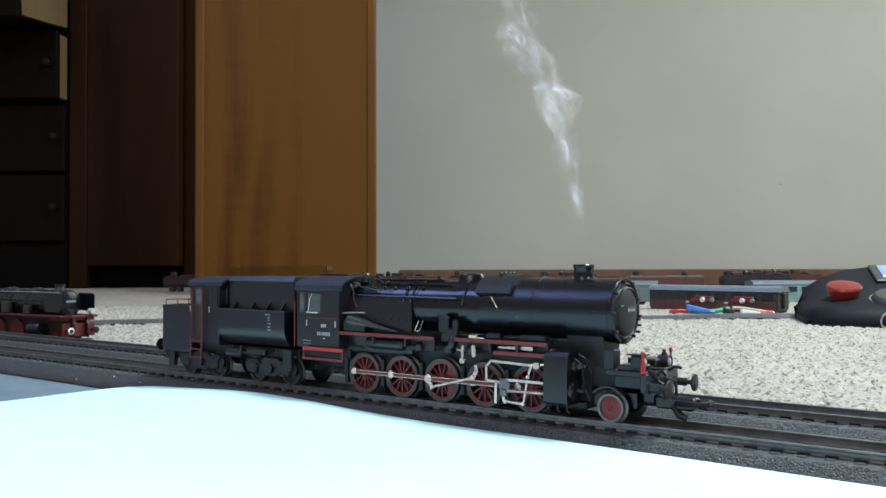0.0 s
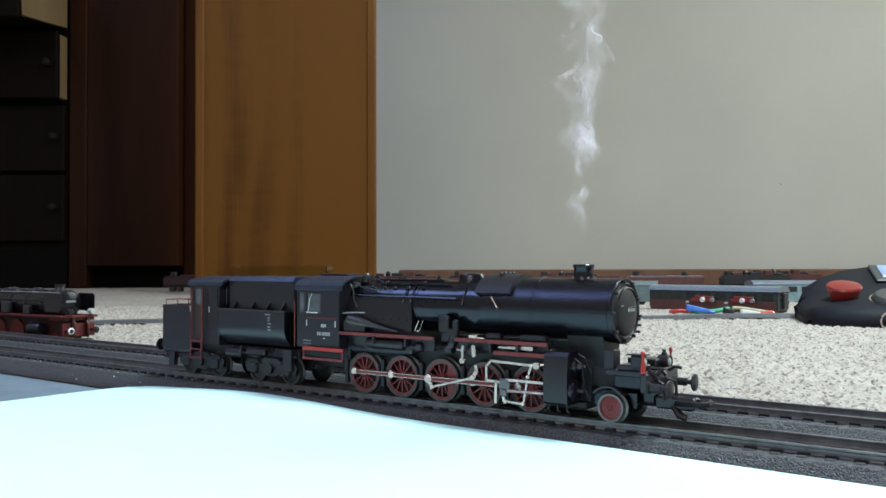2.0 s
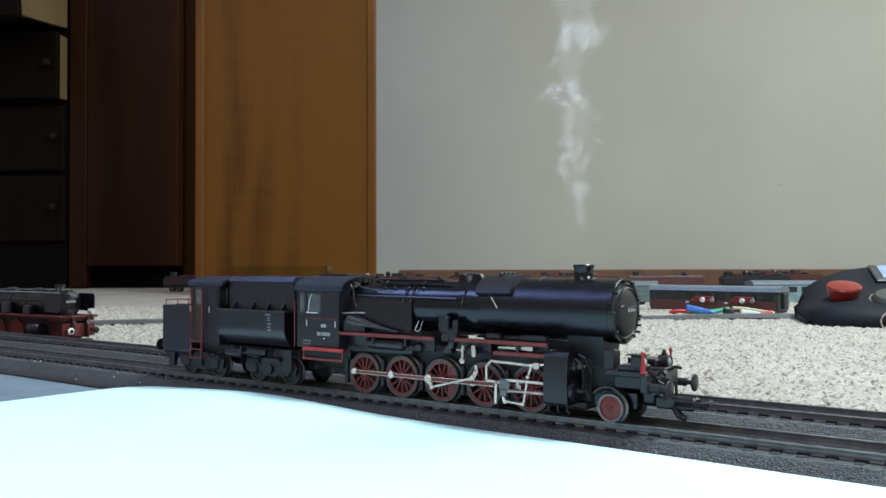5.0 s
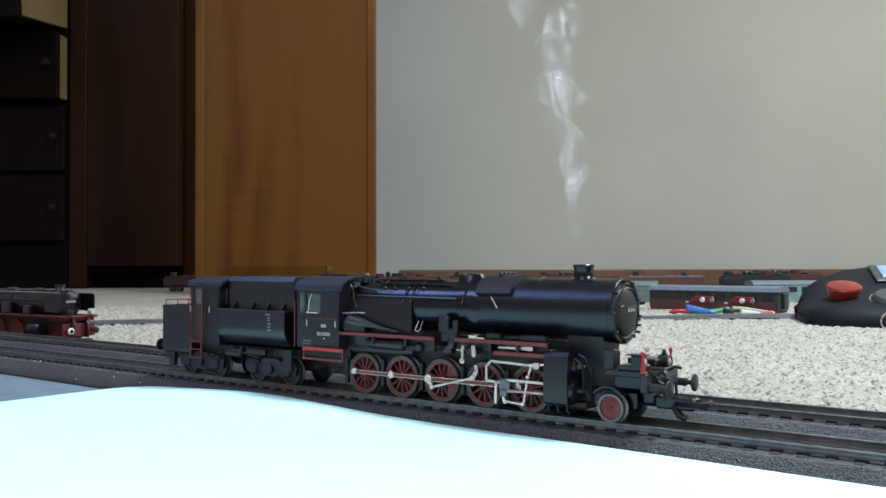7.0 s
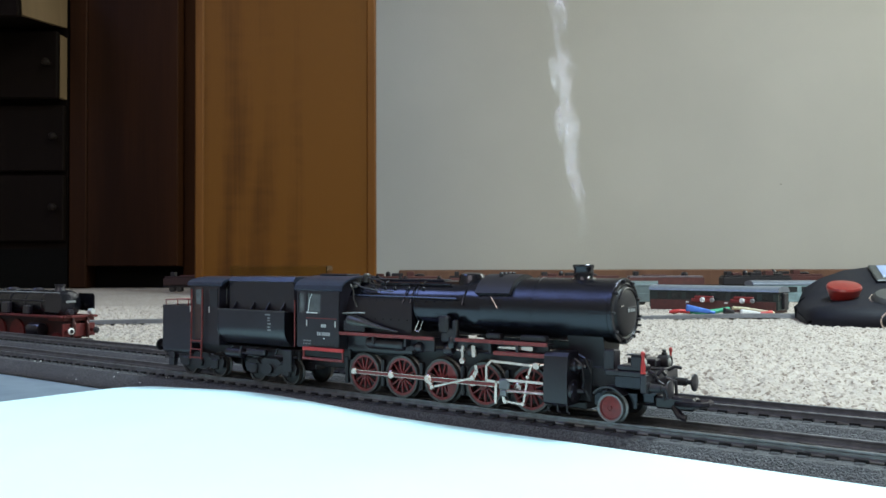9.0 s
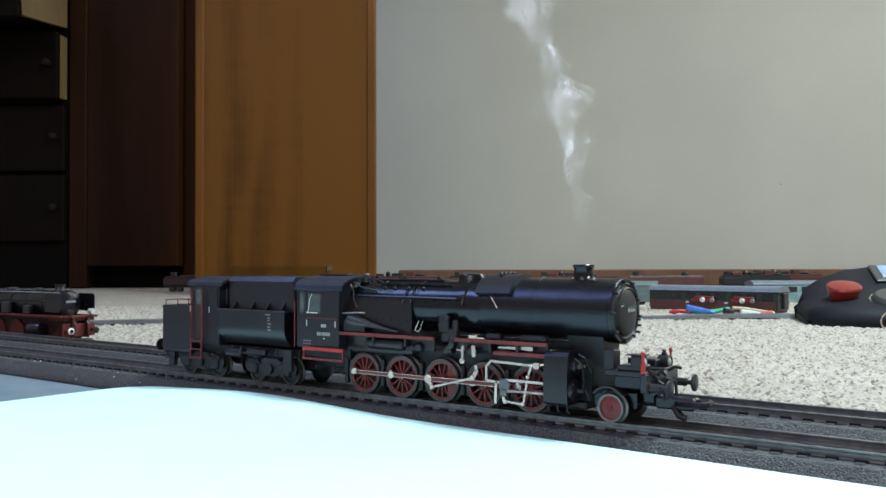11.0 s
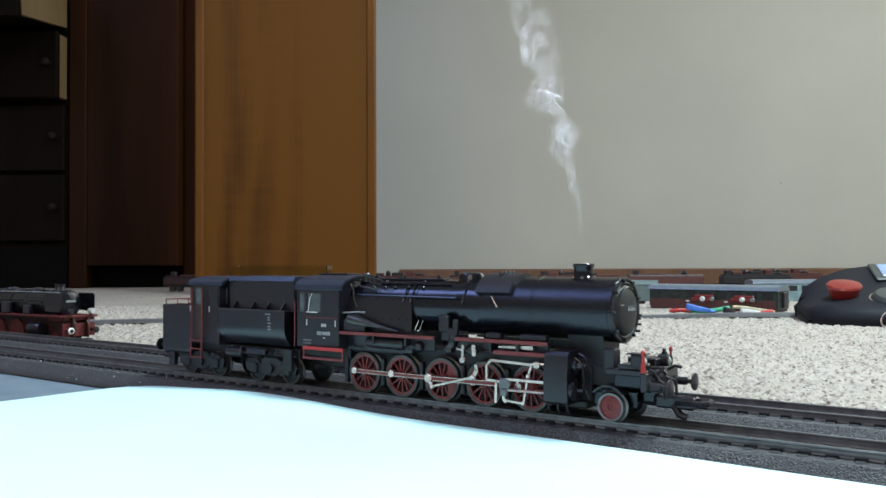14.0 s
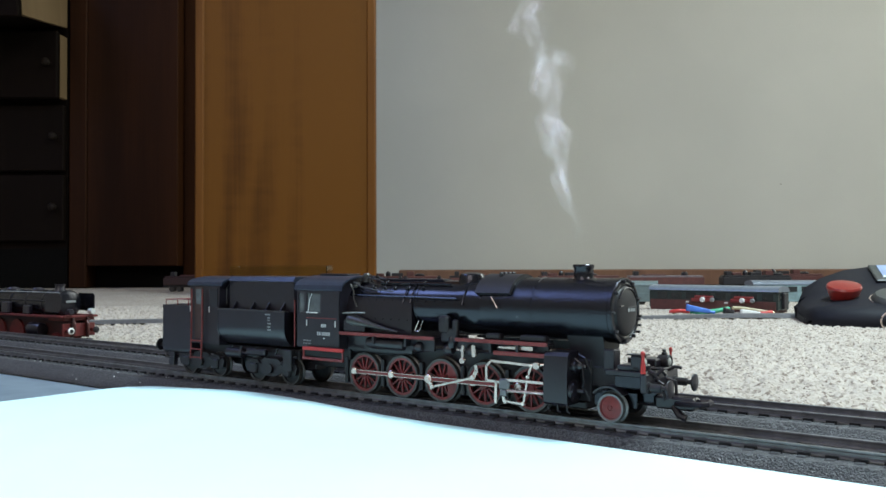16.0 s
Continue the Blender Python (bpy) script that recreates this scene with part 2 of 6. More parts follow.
def slab(name, material, dims, label, category, bevel=0.0, kind="structure"):
    ob = boxed(name, material, None, dims, label, bevel)
    return tagged(ob, label, category, "", kind)


# ---- the room ----
slab("floor", M_CARPET, (-2.0, 2.4, -1.4, 2.62, -0.02, -0.001), "light beige berber carpet with brown flecks", "floor")
slab("ceiling", M_CEIL, (-2.1, 2.5, -1.5, 2.72, 2.40, 2.48), "plain pale ceiling", "ceiling")
slab("wall_north", M_WALL, (-2.1, 2.5, 2.42, 2.52, 0.0, 2.40), "pale grey-green painted plaster wall", "wall")


def side_wall(name, x, y0, y1, z0, z1):
    """A side wall with one window opening."""
    bm = bmesh.new()
    for d in ((-1.4, 2.42, 0.0, z0), (-1.4, 2.42, z1, 2.40), (-1.4, y0, z0, z1), (y1, 2.42, z0, z1)):
        box(bm, x, x + 0.1, *d)
    tagged(part(name, bm, M_WALL, None, "pale painted wall with an added window"), "", "wall", "", "structure")


side_wall("wall_west", -2.1, -0.47, 0.99, 1.64, 2.24)
side_wall("wall_east", 2.4, 0.98, 2.12, 0.82, 2.08)
# unseen wall behind the camera, in four pieces round the added fill window
bm = bmesh.new()
box(bm, -2.1, 2.5, -1.5, -1.4, 0.0, 0.80)
box(bm, -2.1, 2.5, -1.5, -1.4, 2.10, 2.40)
box(bm, -2.1, -1.70, -1.5, -1.4, 0.80, 2.10)
box(bm, -0.20, 2.5, -1.5, -1.4, 0.80, 2.10)
tagged(part("wall_south", bm, M_WALL, None, "pale grey-green painted wall with an added window"), "", "wall", "", "structure")
bm = bmesh.new()
box(bm, -0.12, 2.4, 2.402, 2.42, 0.0, 0.0435, 0.003)
tagged(part("baseboard", bm, M_BASEB, None, "narrow red-brown stained wooden baseboard"), "", "baseboard", "", "structure")


def window(name, m, half, tall):
    w = thing(name, m, "unseen white framed window with an added lamp before it", "window", "", "structure")
    bm = bmesh.new()
    for a in (-half + 0.03, 0.0, half - 0.03):
        box(bm, -0.03, 0.03, a - 0.03, a + 0.03, -tall, tall, 0.004)
    for a in (-tall + 0.03, tall - 0.03):
        box(bm, -0.028, 0.028, -half, half, a - 0.03, a + 0.03, 0.004)
    part("window_frame", bm, M_CEIL, w)


window("front_fill_window", pose(-0.95, -1.45, 1.45, 0, 0, 90), 0.75, 0.65)
window("window_2", pose(-2.05, 0.26, 1.94), 0.73, 0.30)
window("side_fill_window", pose(2.45, 1.55, 1.45), 0.57, 0.63)
# an unseen work lamp hung over the layout, above the camera
lamp = thing("work_lamp", pose(0.72, 0.4, 1.6), "white hanging lamp above the model railway", "lamp")
bm = bmesh.new()
box(bm, -0.30, 0.30, -0.20, 0.20, 0.004, 0.05, 0.006)
# deep skirt added to keep the lamp's light off the upper wall
for d in ((-0.30, -0.29, -0.20, 0.20), (0.29, 0.30, -0.20, 0.20), (-0.29, 0.29, -0.20, -0.19), (-0.29, 0.29, 0.19, 0.20)):
    box(bm, *d, -0.072, 0.005)
part("shade", bm, M_CEIL, lamp)
for x in (-0.25, 0.25):
    bm = bmesh.new()
    tube(bm, [(x, 0, 0.05), (x, 0, 0.80)], 0.003, 6)
    part("cord", bm, M_CEIL, lamp)

# ---- tracks ----
BED = [(-0.0200, -0.0103), (-0.0198, -0.0088), (-0.0165, -0.0040), (-0.0155, -0.0029), (0.0155, -0.0029), (0.0165, -0.0040), (0.0198, -0.0088), (0.0200, -0.0103)]
PITCH = 0.0074


def track(name, m, x0, x1, label):
    t = thing(name, m, label, "model track", "parallel tracks")
    bm = bmesh.new()
    nx = int((x1 - x0) / 0.0025)
    # moulded stones: an uneven skin over the bed
    prof = []
    for (y0, z0), (y1, z1) in zip(BED, BED[1:]):
        k = max(1, int(math.hypot(y1 - y0, z1 - z0) / 0.0022))
        prof += [(y0 + (y1 - y0) * i / k, z0 + (z1 - z0) * i / k) for i in range(k)]
    prof.append(BED[-1])
    rows = []
    for i in range(nx + 1):
        x = x0 + (x1 - x0) * i / nx
        row = []
        for j, (y, z) in enumerate(prof):
            d = 0.0 if j in (0, len(prof) - 1) else 0.0004 * (noise.noise(Vector((x * 1100, y * 1100, z * 1100 + m[1][3] * 99))))
            row.append(bm.verts.new((x, y + (d if abs(y) > 0.0155 else 0) * (1 if y < 0 else -1), z + d * 0.8)))
        rows.append(row)
    for p, q in zip(rows, rows[1:]):
        for j in range(len(prof) - 1):
            bm.faces.new((p[j], p[j + 1], q[j + 1], q[j]))
    bm.faces.new(rows[0])
    bm.faces.new(rows[-1])
    part("ballast_bed", bm, M_BALLAST, t, "dark grey moulded plastic ballast", None, 40)
    for s in (-1, 1):
        bm = bmesh.new()
        extrude_x(bm, [(s * 0.00825 + y, z) for y, z in ((-0.0011, -0.0026), (0.0011, -0.0026), (0.0010, -0.0021), (0.0003, -0.0018), (0.0003, -0.0009),
                                                       (0.0006, -0.0006), (0.0006, -0.0001), (0.0004, 0.0), (-0.0004, 0.0), (-0.0006, -0.0001), (-0.0006, -0.0006),
                                                       (-0.0003, -0.0009), (-0.0003, -0.0018), (-0.0010, -0.0021))], x0, x1)
        part("rail", bm, M_RAIL, t, "worn nickel rail")
    sl = None
    x = x0 + 0.004
    first, last = -0.36, 0.30
    joined = bmesh.new()
    studs = bmesh.new()
    gap_dashes = bmesh.new()
    while x < x1:
        lathe(studs, [(0.0007, -0.0030), (0.0006, -0.0016), (0.0002, -0.0014)], "z", 6, Matrix.Translation((x, 0, 0)))
        # black blocks put where the gaps under the rail look dark
        for s in (-1, 1):
            box(gap_dashes, x - 0.0017, x + 0.0017, s * 0.0096 - 0.0006, s * 0.0096 + 0.0006, -0.0032, -0.0019)
        if first < x < last:
            if sl is None:
                b2 = bmesh.new()
                box(b2, -0.0015, 0.0015, -0.0128, 0.0128, -0.0036, -0.0026, 0.0003)
                sl = part("sleeper", b2, M_SLEEPER, t, "", Matrix.Translation((x, 0, 0)))
            else:
                o = new("sleeper", sl.data)
                o.parent = t
                o.matrix_basis = Matrix.Translation((x, 0, 0))
        else:
            box(joined, x - 0.0015, x + 0.0015, -0.0128, 0.0128, -0.0036, -0.0026)
        x += PITCH
    tagged(part("sleeper_rest", joined, M_SLEEPER, t), "", "", "", "stuff")
    tagged(part("rail_gap_dash", gap_dashes, M_RAILSIDE, t), "", "", "", "stuff")
    tagged(part("contact_stud", studs, M_RAILSIDE, t), "", "", "", "stuff")
    return t


track("model_track", TRACK, -0.86, 0.34, "dark grey ballasted model railway track under the locomotive")
track("model_track", TRACK @ pose(0.03, 0.0575, -0.0002), -1.0, 0.36, "dark grey ballasted model railway track, empty")


def crumbs():
    """Pale specks of dust on the ballast shoulder."""
    rnd = random.Random(5)
    bm = bmesh.new()
    for k in range(13):
        y = rnd.uniform(-0.0195, -0.011)
        z = -0.0026 if y > -0.0155 else -0.0029 - (-0.0155 - y) * 1.35
        r = rnd.uniform(0.0002, 0.0004)
        vs = box(bm, -r, r, -r * 0.7, r * 0.7, 0, r * 1.3, r * 0.3)
        bmesh.ops.transform(bm, matrix=Matrix.Translation((rnd.uniform(-0.24, -0.09), y, z)) @ Matrix.Rotation(rnd.uniform(0, 3), 4, "Z"), verts=vs)
    o = part("dust_specks", bm, M_WHITE, None, "tiny pale specks of dust on the ballast")
    o.matrix_basis = TRACK
    tagged(o, "", "dust", "", "stuff")


crumbs()

# ---- furniture against the far wall ----


M_KNOB = wood("worn_knob_wood", (0.012, 0.0075, 0.005), (0.008, 0.005, 0.0035), 0.6, 20.0, 0.12)


def drawer_chest():
    c = thing("drawer_chest", pose(-0.957, 2.25, 0), "very dark wooden chest with two drawers pulled open", "chest of drawers")
    boxed("carcass", M_BLACKWOOD, c, (-0.95, -0.001, 0.0, 0.16, 0.0, 1.2), "", 0.003)
    boxed("plinth", M_RECESS_SHADE, c, (-0.95, -0.001, -0.002, 0.0, 0.0, 0.10))
    for k, (z, pull) in enumerate(((0.115, 0), (0.293, 0), (0.471, 0.040), (0.622, 0.24), (0.838, 0.0))):
        d = new("drawer")
        d.parent = c
        d.matrix_basis = pose(0, -pull, z, 8.0 if pull > 0.1 else 0)
        boxed("drawer_front", M_BLACKWOOD, d, (-0.9, -0.004, -0.020, -0.001, 0.004, 0.172), "", 0.003)
        if pull:
            boxed("drawer_side", M_RAWWOOD, d, (-0.016, -0.0045, 0.0, pull + 0.02, 0.010, 0.168), "pale unstained wooden drawer side")
            boxed("drawer_bottom", M_BLACKWOOD, d, (-0.88, -0.017, 0.0, pull + 0.02, 0.010, 0.018))
        for x in (-0.024, -0.80):
            bm = bmesh.new()
            lathe(bm, [(0.005, 0.0), (0.004, 0.010), (0.009, 0.016), (0.0105, 0.021), (0.008, 0.026), (0.003, 0.028)], "y", 16, pose(x, -0.020, 0.09) @ Matrix.Diagonal((1, -1, 1, 1)))
            part("knob", bm, M_KNOB, d, "round turned wooden knob", None, 40)


def dark_cabinet():
    c = thing("base_cabinet", pose(-0.94, 2.25, 0), "dark brown stained wooden cabinet with a toe recess", "cabinet")
    boxed("side_panel", M_DARKWOOD, c, (-0.015, 0.030, -0.003, 0.165, 0.0, 1.5), "", 0.003)
    boxed("front_panel", M_DARKWOOD, c, (0.0305, 0.262, 0.0, 0.165, 0.056, 1.5), "", 0.002)
    boxed("toe_board", M_RECESS_SHADE, c, (0.031, 0.262, 0.06, 0.165, 0.0, 0.0555))
    boxed("end_stile", M_DARKWOOD, c, (0.2625, 0.33, 0.05, 0.165, 0.0, 1.5), "", 0.002)


def honey_door():
    c = thing("wardrobe_door", pose(-0.4925, 1.75, 0), "tall honey-coloured maple wardrobe door standing open", "door")
    boxed("panel", M_HONEY, c, (0.0165, 0.3425, 0.0, 0.022, 0.0, 1.5), "", 0.001)
    boxed("edge_trim", M_HONEY_TRIM, c, (0.0, 0.0178, -0.004, 0.024, 0.0, 1.5), "lighter wooden edge strip", 0.003)
    boxed("edge_trim", M_HONEY_TRIM, c, (0.3412, 0.359, -0.004, 0.024, 0.0, 1.5), "lighter wooden edge strip", 0.003)


drawer_chest()
dark_cabinet()
honey_door()


def paper_sheet():
    """A sheet lying beside the track, its far edge riding on the ballast shoulder and lifting in the middle."""
    t = TRACK
    bm = bmesh.new()
    nx, ny = 60, 30
    grid = []
    for i in range(nx + 1):
        x = -0.140 + 0.40 * i / nx
        lift = -0.0056 + 0.0034 * math.exp(-((x + 0.045) / 0.055) ** 2) - 0.0022 * math.exp(-((x + 0.145) / 0.02) ** 2)
        row = []
        for j in range(ny + 1):
            s = j / ny
            y = -0.0215 - 0.21 * s
            z = -0.0092 + (lift + 0.0092) * math.exp(-(s * 0.21 / 0.05) ** 2)
            xx = x - 0.9 * s * 0.045 * (1 - i / nx)
            row.append(bm.verts.new((xx, y + 0.0015 * math.sin(x * 21), z)))
        grid.append(row)
    low = [[bm.verts.new(v.co - Vector((0, 0, 0.00022))) for v in row] for row in grid]
    for a, b, c, d in zip(grid, grid[1:], low, low[1:]):
        for j in range(ny):
            bm.faces.new((a[j], a[j + 1], b[j + 1], b[j]))
            bm.faces.new((c[j], d[j], d[j + 1], c[j + 1]))
        for j in (0, ny):
            bm.faces.new((a[j], b[j], d[j], c[j]))
    for i in (0, nx):
        for j in range(ny):
            bm.faces.new((grid[i][j], grid[i][j + 1], low[i][j + 1], low[i][j]))
    ob = part("paper_sheet", bm, M_PAPER, None, "", None, 60)
    ob.matrix_basis = t
    tagged(ob, "plain white paper sheet curling against the track bed", "paper")


paper_sheet()
bm = bmesh.new()
box(bm, -0.52, 0.22, -0.35, -0.0235, -0.0104, -0.0100, 0.0001)
o = part("plastic_mat", bm, M_MAT, None)
o.matrix_basis = TRACK
tagged(o, "smooth blue-grey plastic mat lying on the carpet", "mat")

M_CLEAR = bpy.data.materials.new("clear_plastic")
M_CLEAR.use_nodes = True
b = M_CLEAR.node_tree.nodes["Principled BSDF"]
b.inputs["Transmission Weight"].default_value, b.inputs["Roughness"].default_value, b.inputs["IOR"].default_value = 1.0, 0.06, 1.025
b.inputs["Base Color"].default_value = (0.86, 0.90, 0.86, 1)


def plastic_box():
    bm = bmesh.new()
    for d in ((0, 0.132, 0, 0.0015, 0, 0.056), (0, 0.132, 0.0585, 0.06, 0, 0.056), (0, 0.0015, 0.0016, 0.0584, 0, 0.056), (0.1305, 0.132, 0.0016, 0.0584, 0, 0.056), (0, 0.132, 0, 0.06, 0.0562, 0.0577)):
        box(bm, *d, 0.0003)
    ob = part("plastic_box", bm, M_CLEAR, None)
    ob.matrix_basis = pose(-0.290, 1.2, 0.001, 0, 0, 0)
    tagged(ob, "clear empty plastic box standing on the carpet", "box")


plastic_box()

bm = bmesh.new()
lathe(bm, [(0.0012, 0.0), (0.0016, 0.0025), (0.0006, 0.003)], "y", 10, pose(0.928, 2.419, 0.277) @ Matrix.Diagonal((1, -1, 1, 1)))
tagged(part("nail", bm, M_TYRE, None, "small dark nail head in the wall"), "", "nail")

# ---- the locomotive: all its forms are drawn in millimetres, x forward, z over the rail heads ----
MM = Matrix.Scale(0.001, 4)


def mmpart(name, bm, material, parent, label="", at=None, smooth=30):
    bmesh.ops.transform(bm, matrix=MM, verts=bm.verts[:])
    m = Matrix.Translation([c * 0.001 for c in at]) if at is not None else None
    return part(name, bm, material, parent, label, m, smooth)


def mmbox(name, material, parent, dims, label="", bevel=0.25):
    bm = bmesh.new()
    box(bm, *dims, bevel)
    return mmpart(name, bm, material, parent, label)


def arch(half, z_eave, z_top, n=14):
    """Roof line from eave to eave, (y, z)."""
    rise = z_top - z_eave
    return [(-half * math.cos(math.pi * i / n), z_eave + rise * math.sin(math.pi * i / n) ** 0.8) for i in range(n + 1)]


def roof_shell(bm, half, z_eave, z_top, x0, x1, thick=0.6):
    p = arch(half, z_eave, z_top)
    inner = [(y * (1 - thick / half), z - thick) for y, z in p]
    extrude_x(bm, p + list(reversed(inner)), x0, x1)


def bars(name, material, parent, x, y, z, widths, h, gap=0.35, label=""):
    """Short strokes of unreadable print on a side sheet."""
    bm = bmesh.new()
    for w in widths:
        box(bm, x, x + w, y - 0.06, y, z, z + h)
        x += w + gap
    return mmpart(name, bm, material, parent, label, None, None)


def driving_wheel_mesh(r):
    """Wheel centre with its face towards -y; returns wheel and tyre bmeshes."""
    bm = bmesh.new()
    ro = r - 1.0
    lathe(bm, [(ro - 0.8, -0.9), (ro - 0.8, -1.9), (ro + 0.05, -2.0), (ro + 0.05, -0.9)], "y", 40, None, False)
    lathe(bm, [(0.5, -2.5), (1.5, -2.5), (1.8, -2.2), (1.8, -0.9)], "y", 16)
    return bm, tyre_mesh(r)


def tyre_mesh(r):
    ro = r - 1.0
    ty = bmesh.new()
    lathe(ty, [(ro + 0.06, -0.6), (ro + 0.06, -2.15), (r - 0.1, -2.2), (r, -2.0), (r + 0.05, -0.4), (r + 0.7, -0.1), (r + 0.75, 0.3), (r + 0.3, 0.6), (ro, 0.6)], "y", 48, None, False)
    return ty


SPOKE = []


def add_spokes(wheel, r, count, weight):
    ro = r - 1.0
    for i in range(count):
        if not SPOKE:
            bm = bmesh.new()
            for v in box(bm, 1.5, ro - 0.6, -1.85, -1.1, -0.33, 0.33):
                if v.co.x > 3:
                    v.co.z *= 0.75
            o = mmpart("spoke", bm, M_RED, wheel, "", None, None)
            SPOKE.append(o.data)
        else:
            o = new("spoke", SPOKE[0])
            o.parent = wheel
        o.matrix_basis = Matrix.Rotation(2 * math.pi * i / count + 0.11, 4, "Y")
    if weight:
        bm = bmesh.new()
        n = 10
        extrude_y(bm, [(math.cos(a) * (ro - 0.5), math.sin(a) * (ro - 0.5)) for a in [radians(-weight + 2 * weight * i / n) for i in range(n + 1)]], -1.95, -1.0)
        mmpart("counterweight", bm, M_RED, wheel, "flat red counterweight")


def disc_wheel_mesh(r):
    bm = bmesh.new()
    lathe(bm, [(0.05, -2.0), (0.5, -2.0), (0.55, -1.7), (0.9, -1.7), (1.0, -1.9), (r - 1.2, -1.6), (r - 1.1, -1.95), (r - 0.75, -1.95), (r - 0.75, 0)], "y", 36)
    ty = bmesh.new()
    lathe(ty, [(r - 0.74, -0.6), (r - 0.74, -2.1), (r - 0.1, -2.2), (r, -2.0), (r + 0.05, -0.4), (r + 0.7, -0.1), (r + 0.75, 0.3), (r + 0.3, 0.6), (r - 0.74, 0.6)], "y", 44, None, False)
    return bm, ty


def put_wheels(loco, name, made, xs, z, y, tyre=M_TYRE, red=M_RED, label="", tyre_label="", spokes=0, weight=0):
    bm, ty = made
    first = None
    for side in (1, -1):
        for x in xs:
            at = pose(x * 0.001, -y * side * 0.001, z * 0.001, 0, 0, 0 if side == 1 else 180)
            if first is None:
                w = mmpart(name, bm, red, loco, label, None, 35)
                t = mmpart("tyre", ty, tyre, w, tyre_label, None, 35)
                first = (w, t)
                w.matrix_basis = at
            else:
                w = new(name, first[0].data)
                w.parent = loco
                w.matrix_basis = at
                t = new("tyre", first[1].data)
                t.parent = w
                if label:
                    tagged(w, label)
                if tyre_label:
                    tagged(t, tyre_label)
            if name == "pilot_wheel":
                bm2 = bmesh.new()
                lathe(bm2, [(0.6, 0.1), (z - 0.8, 0.15), (z - 0.9, 0.5), (0.6, 0.7)], "y", 28)
                mmpart("wheel_back", bm2, M_FRAME, w, "dull black back of the wheel")
            if spokes:
                add_spokes(w, z - 0.05, spokes, weight)


def buffer(loco, x, y, z, way=1, material=M_FRAME, head=M_GREYBLACK, r=2.9):
    bm = bmesh.new()
    lathe(bm, [(1.9, 0), (1.9, 0.6), (1.35, 0.7), (1.3, 4.2), (0.8, 4.3), (0.8, 6.6)], "x", 16, pose(x, y, z) @ Matrix.Diagonal((way, 1, 1, 1)))
    b = mmpart("buffer", bm, material, loco)
    bm = bmesh.new()
    lathe(bm, [(0.8, 6.4), (r - 0.2, 6.5), (r, 6.8), (r - 0.1, 7.1), (r * 0.5, 7.45), (0.05, 7.5)], "x", 24, pose(x, y, z) @ Matrix.Diagonal((way, 1, 1, 1)))
    mmpart("buffer_head", bm, head, b, "dull round metal buffer head")


def rod(bm, a, b, h, y, t=0.7):
    """A flat bar from a to b, both (x, z)."""
    d = Vector((b[0] - a[0], 0, b[1] - a[1]))
    n = Vector((-d.z, 0, d.x)).normalized() * h / 2
    vs = []
    for yy in (y - t / 2, y + t / 2):
        for p, s in ((a, 1), (b, 1), (b, -1), (a, -1)):
            vs.append(bm.verts.new((p[0] + s * n.x, yy, p[1] + s * n.z)))
    for q in ((0, 1, 2, 3), (7, 6, 5, 4), (0, 4, 5, 1), (1, 5, 6, 2), (2, 6, 7, 3), (3, 7, 4, 0)):
        bm.faces.new([vs[i] for i in q])


def boss(bm, x, z, r, y, t=1.0, n=16):
    lathe(bm, [(r * 0.45, -t / 2 - 0.2), (r * 0.8, -t / 2 - 0.2), (r, -t / 2), (r, t / 2)], "y", n, pose(x, y, z))


def fluted_rod(bm_edge, bm_core, a, b, h, y):
    """A rod with bright flanges above and below a red web."""
    d = Vector((b[0] - a[0], b[1] - a[1])).normalized()
    n = Vector((-d.y, d.x)) * (h / 2 - 0.10)
    for s in (1, -1):
        rod(bm_edge, (a[0] + s * n.x, a[1] + s * n.y), (b[0] + s * n.x, b[1] + s * n.y), 0.20, y, 0.8)
    rod(bm_core, a, b, h - 0.38, y, 0.62)


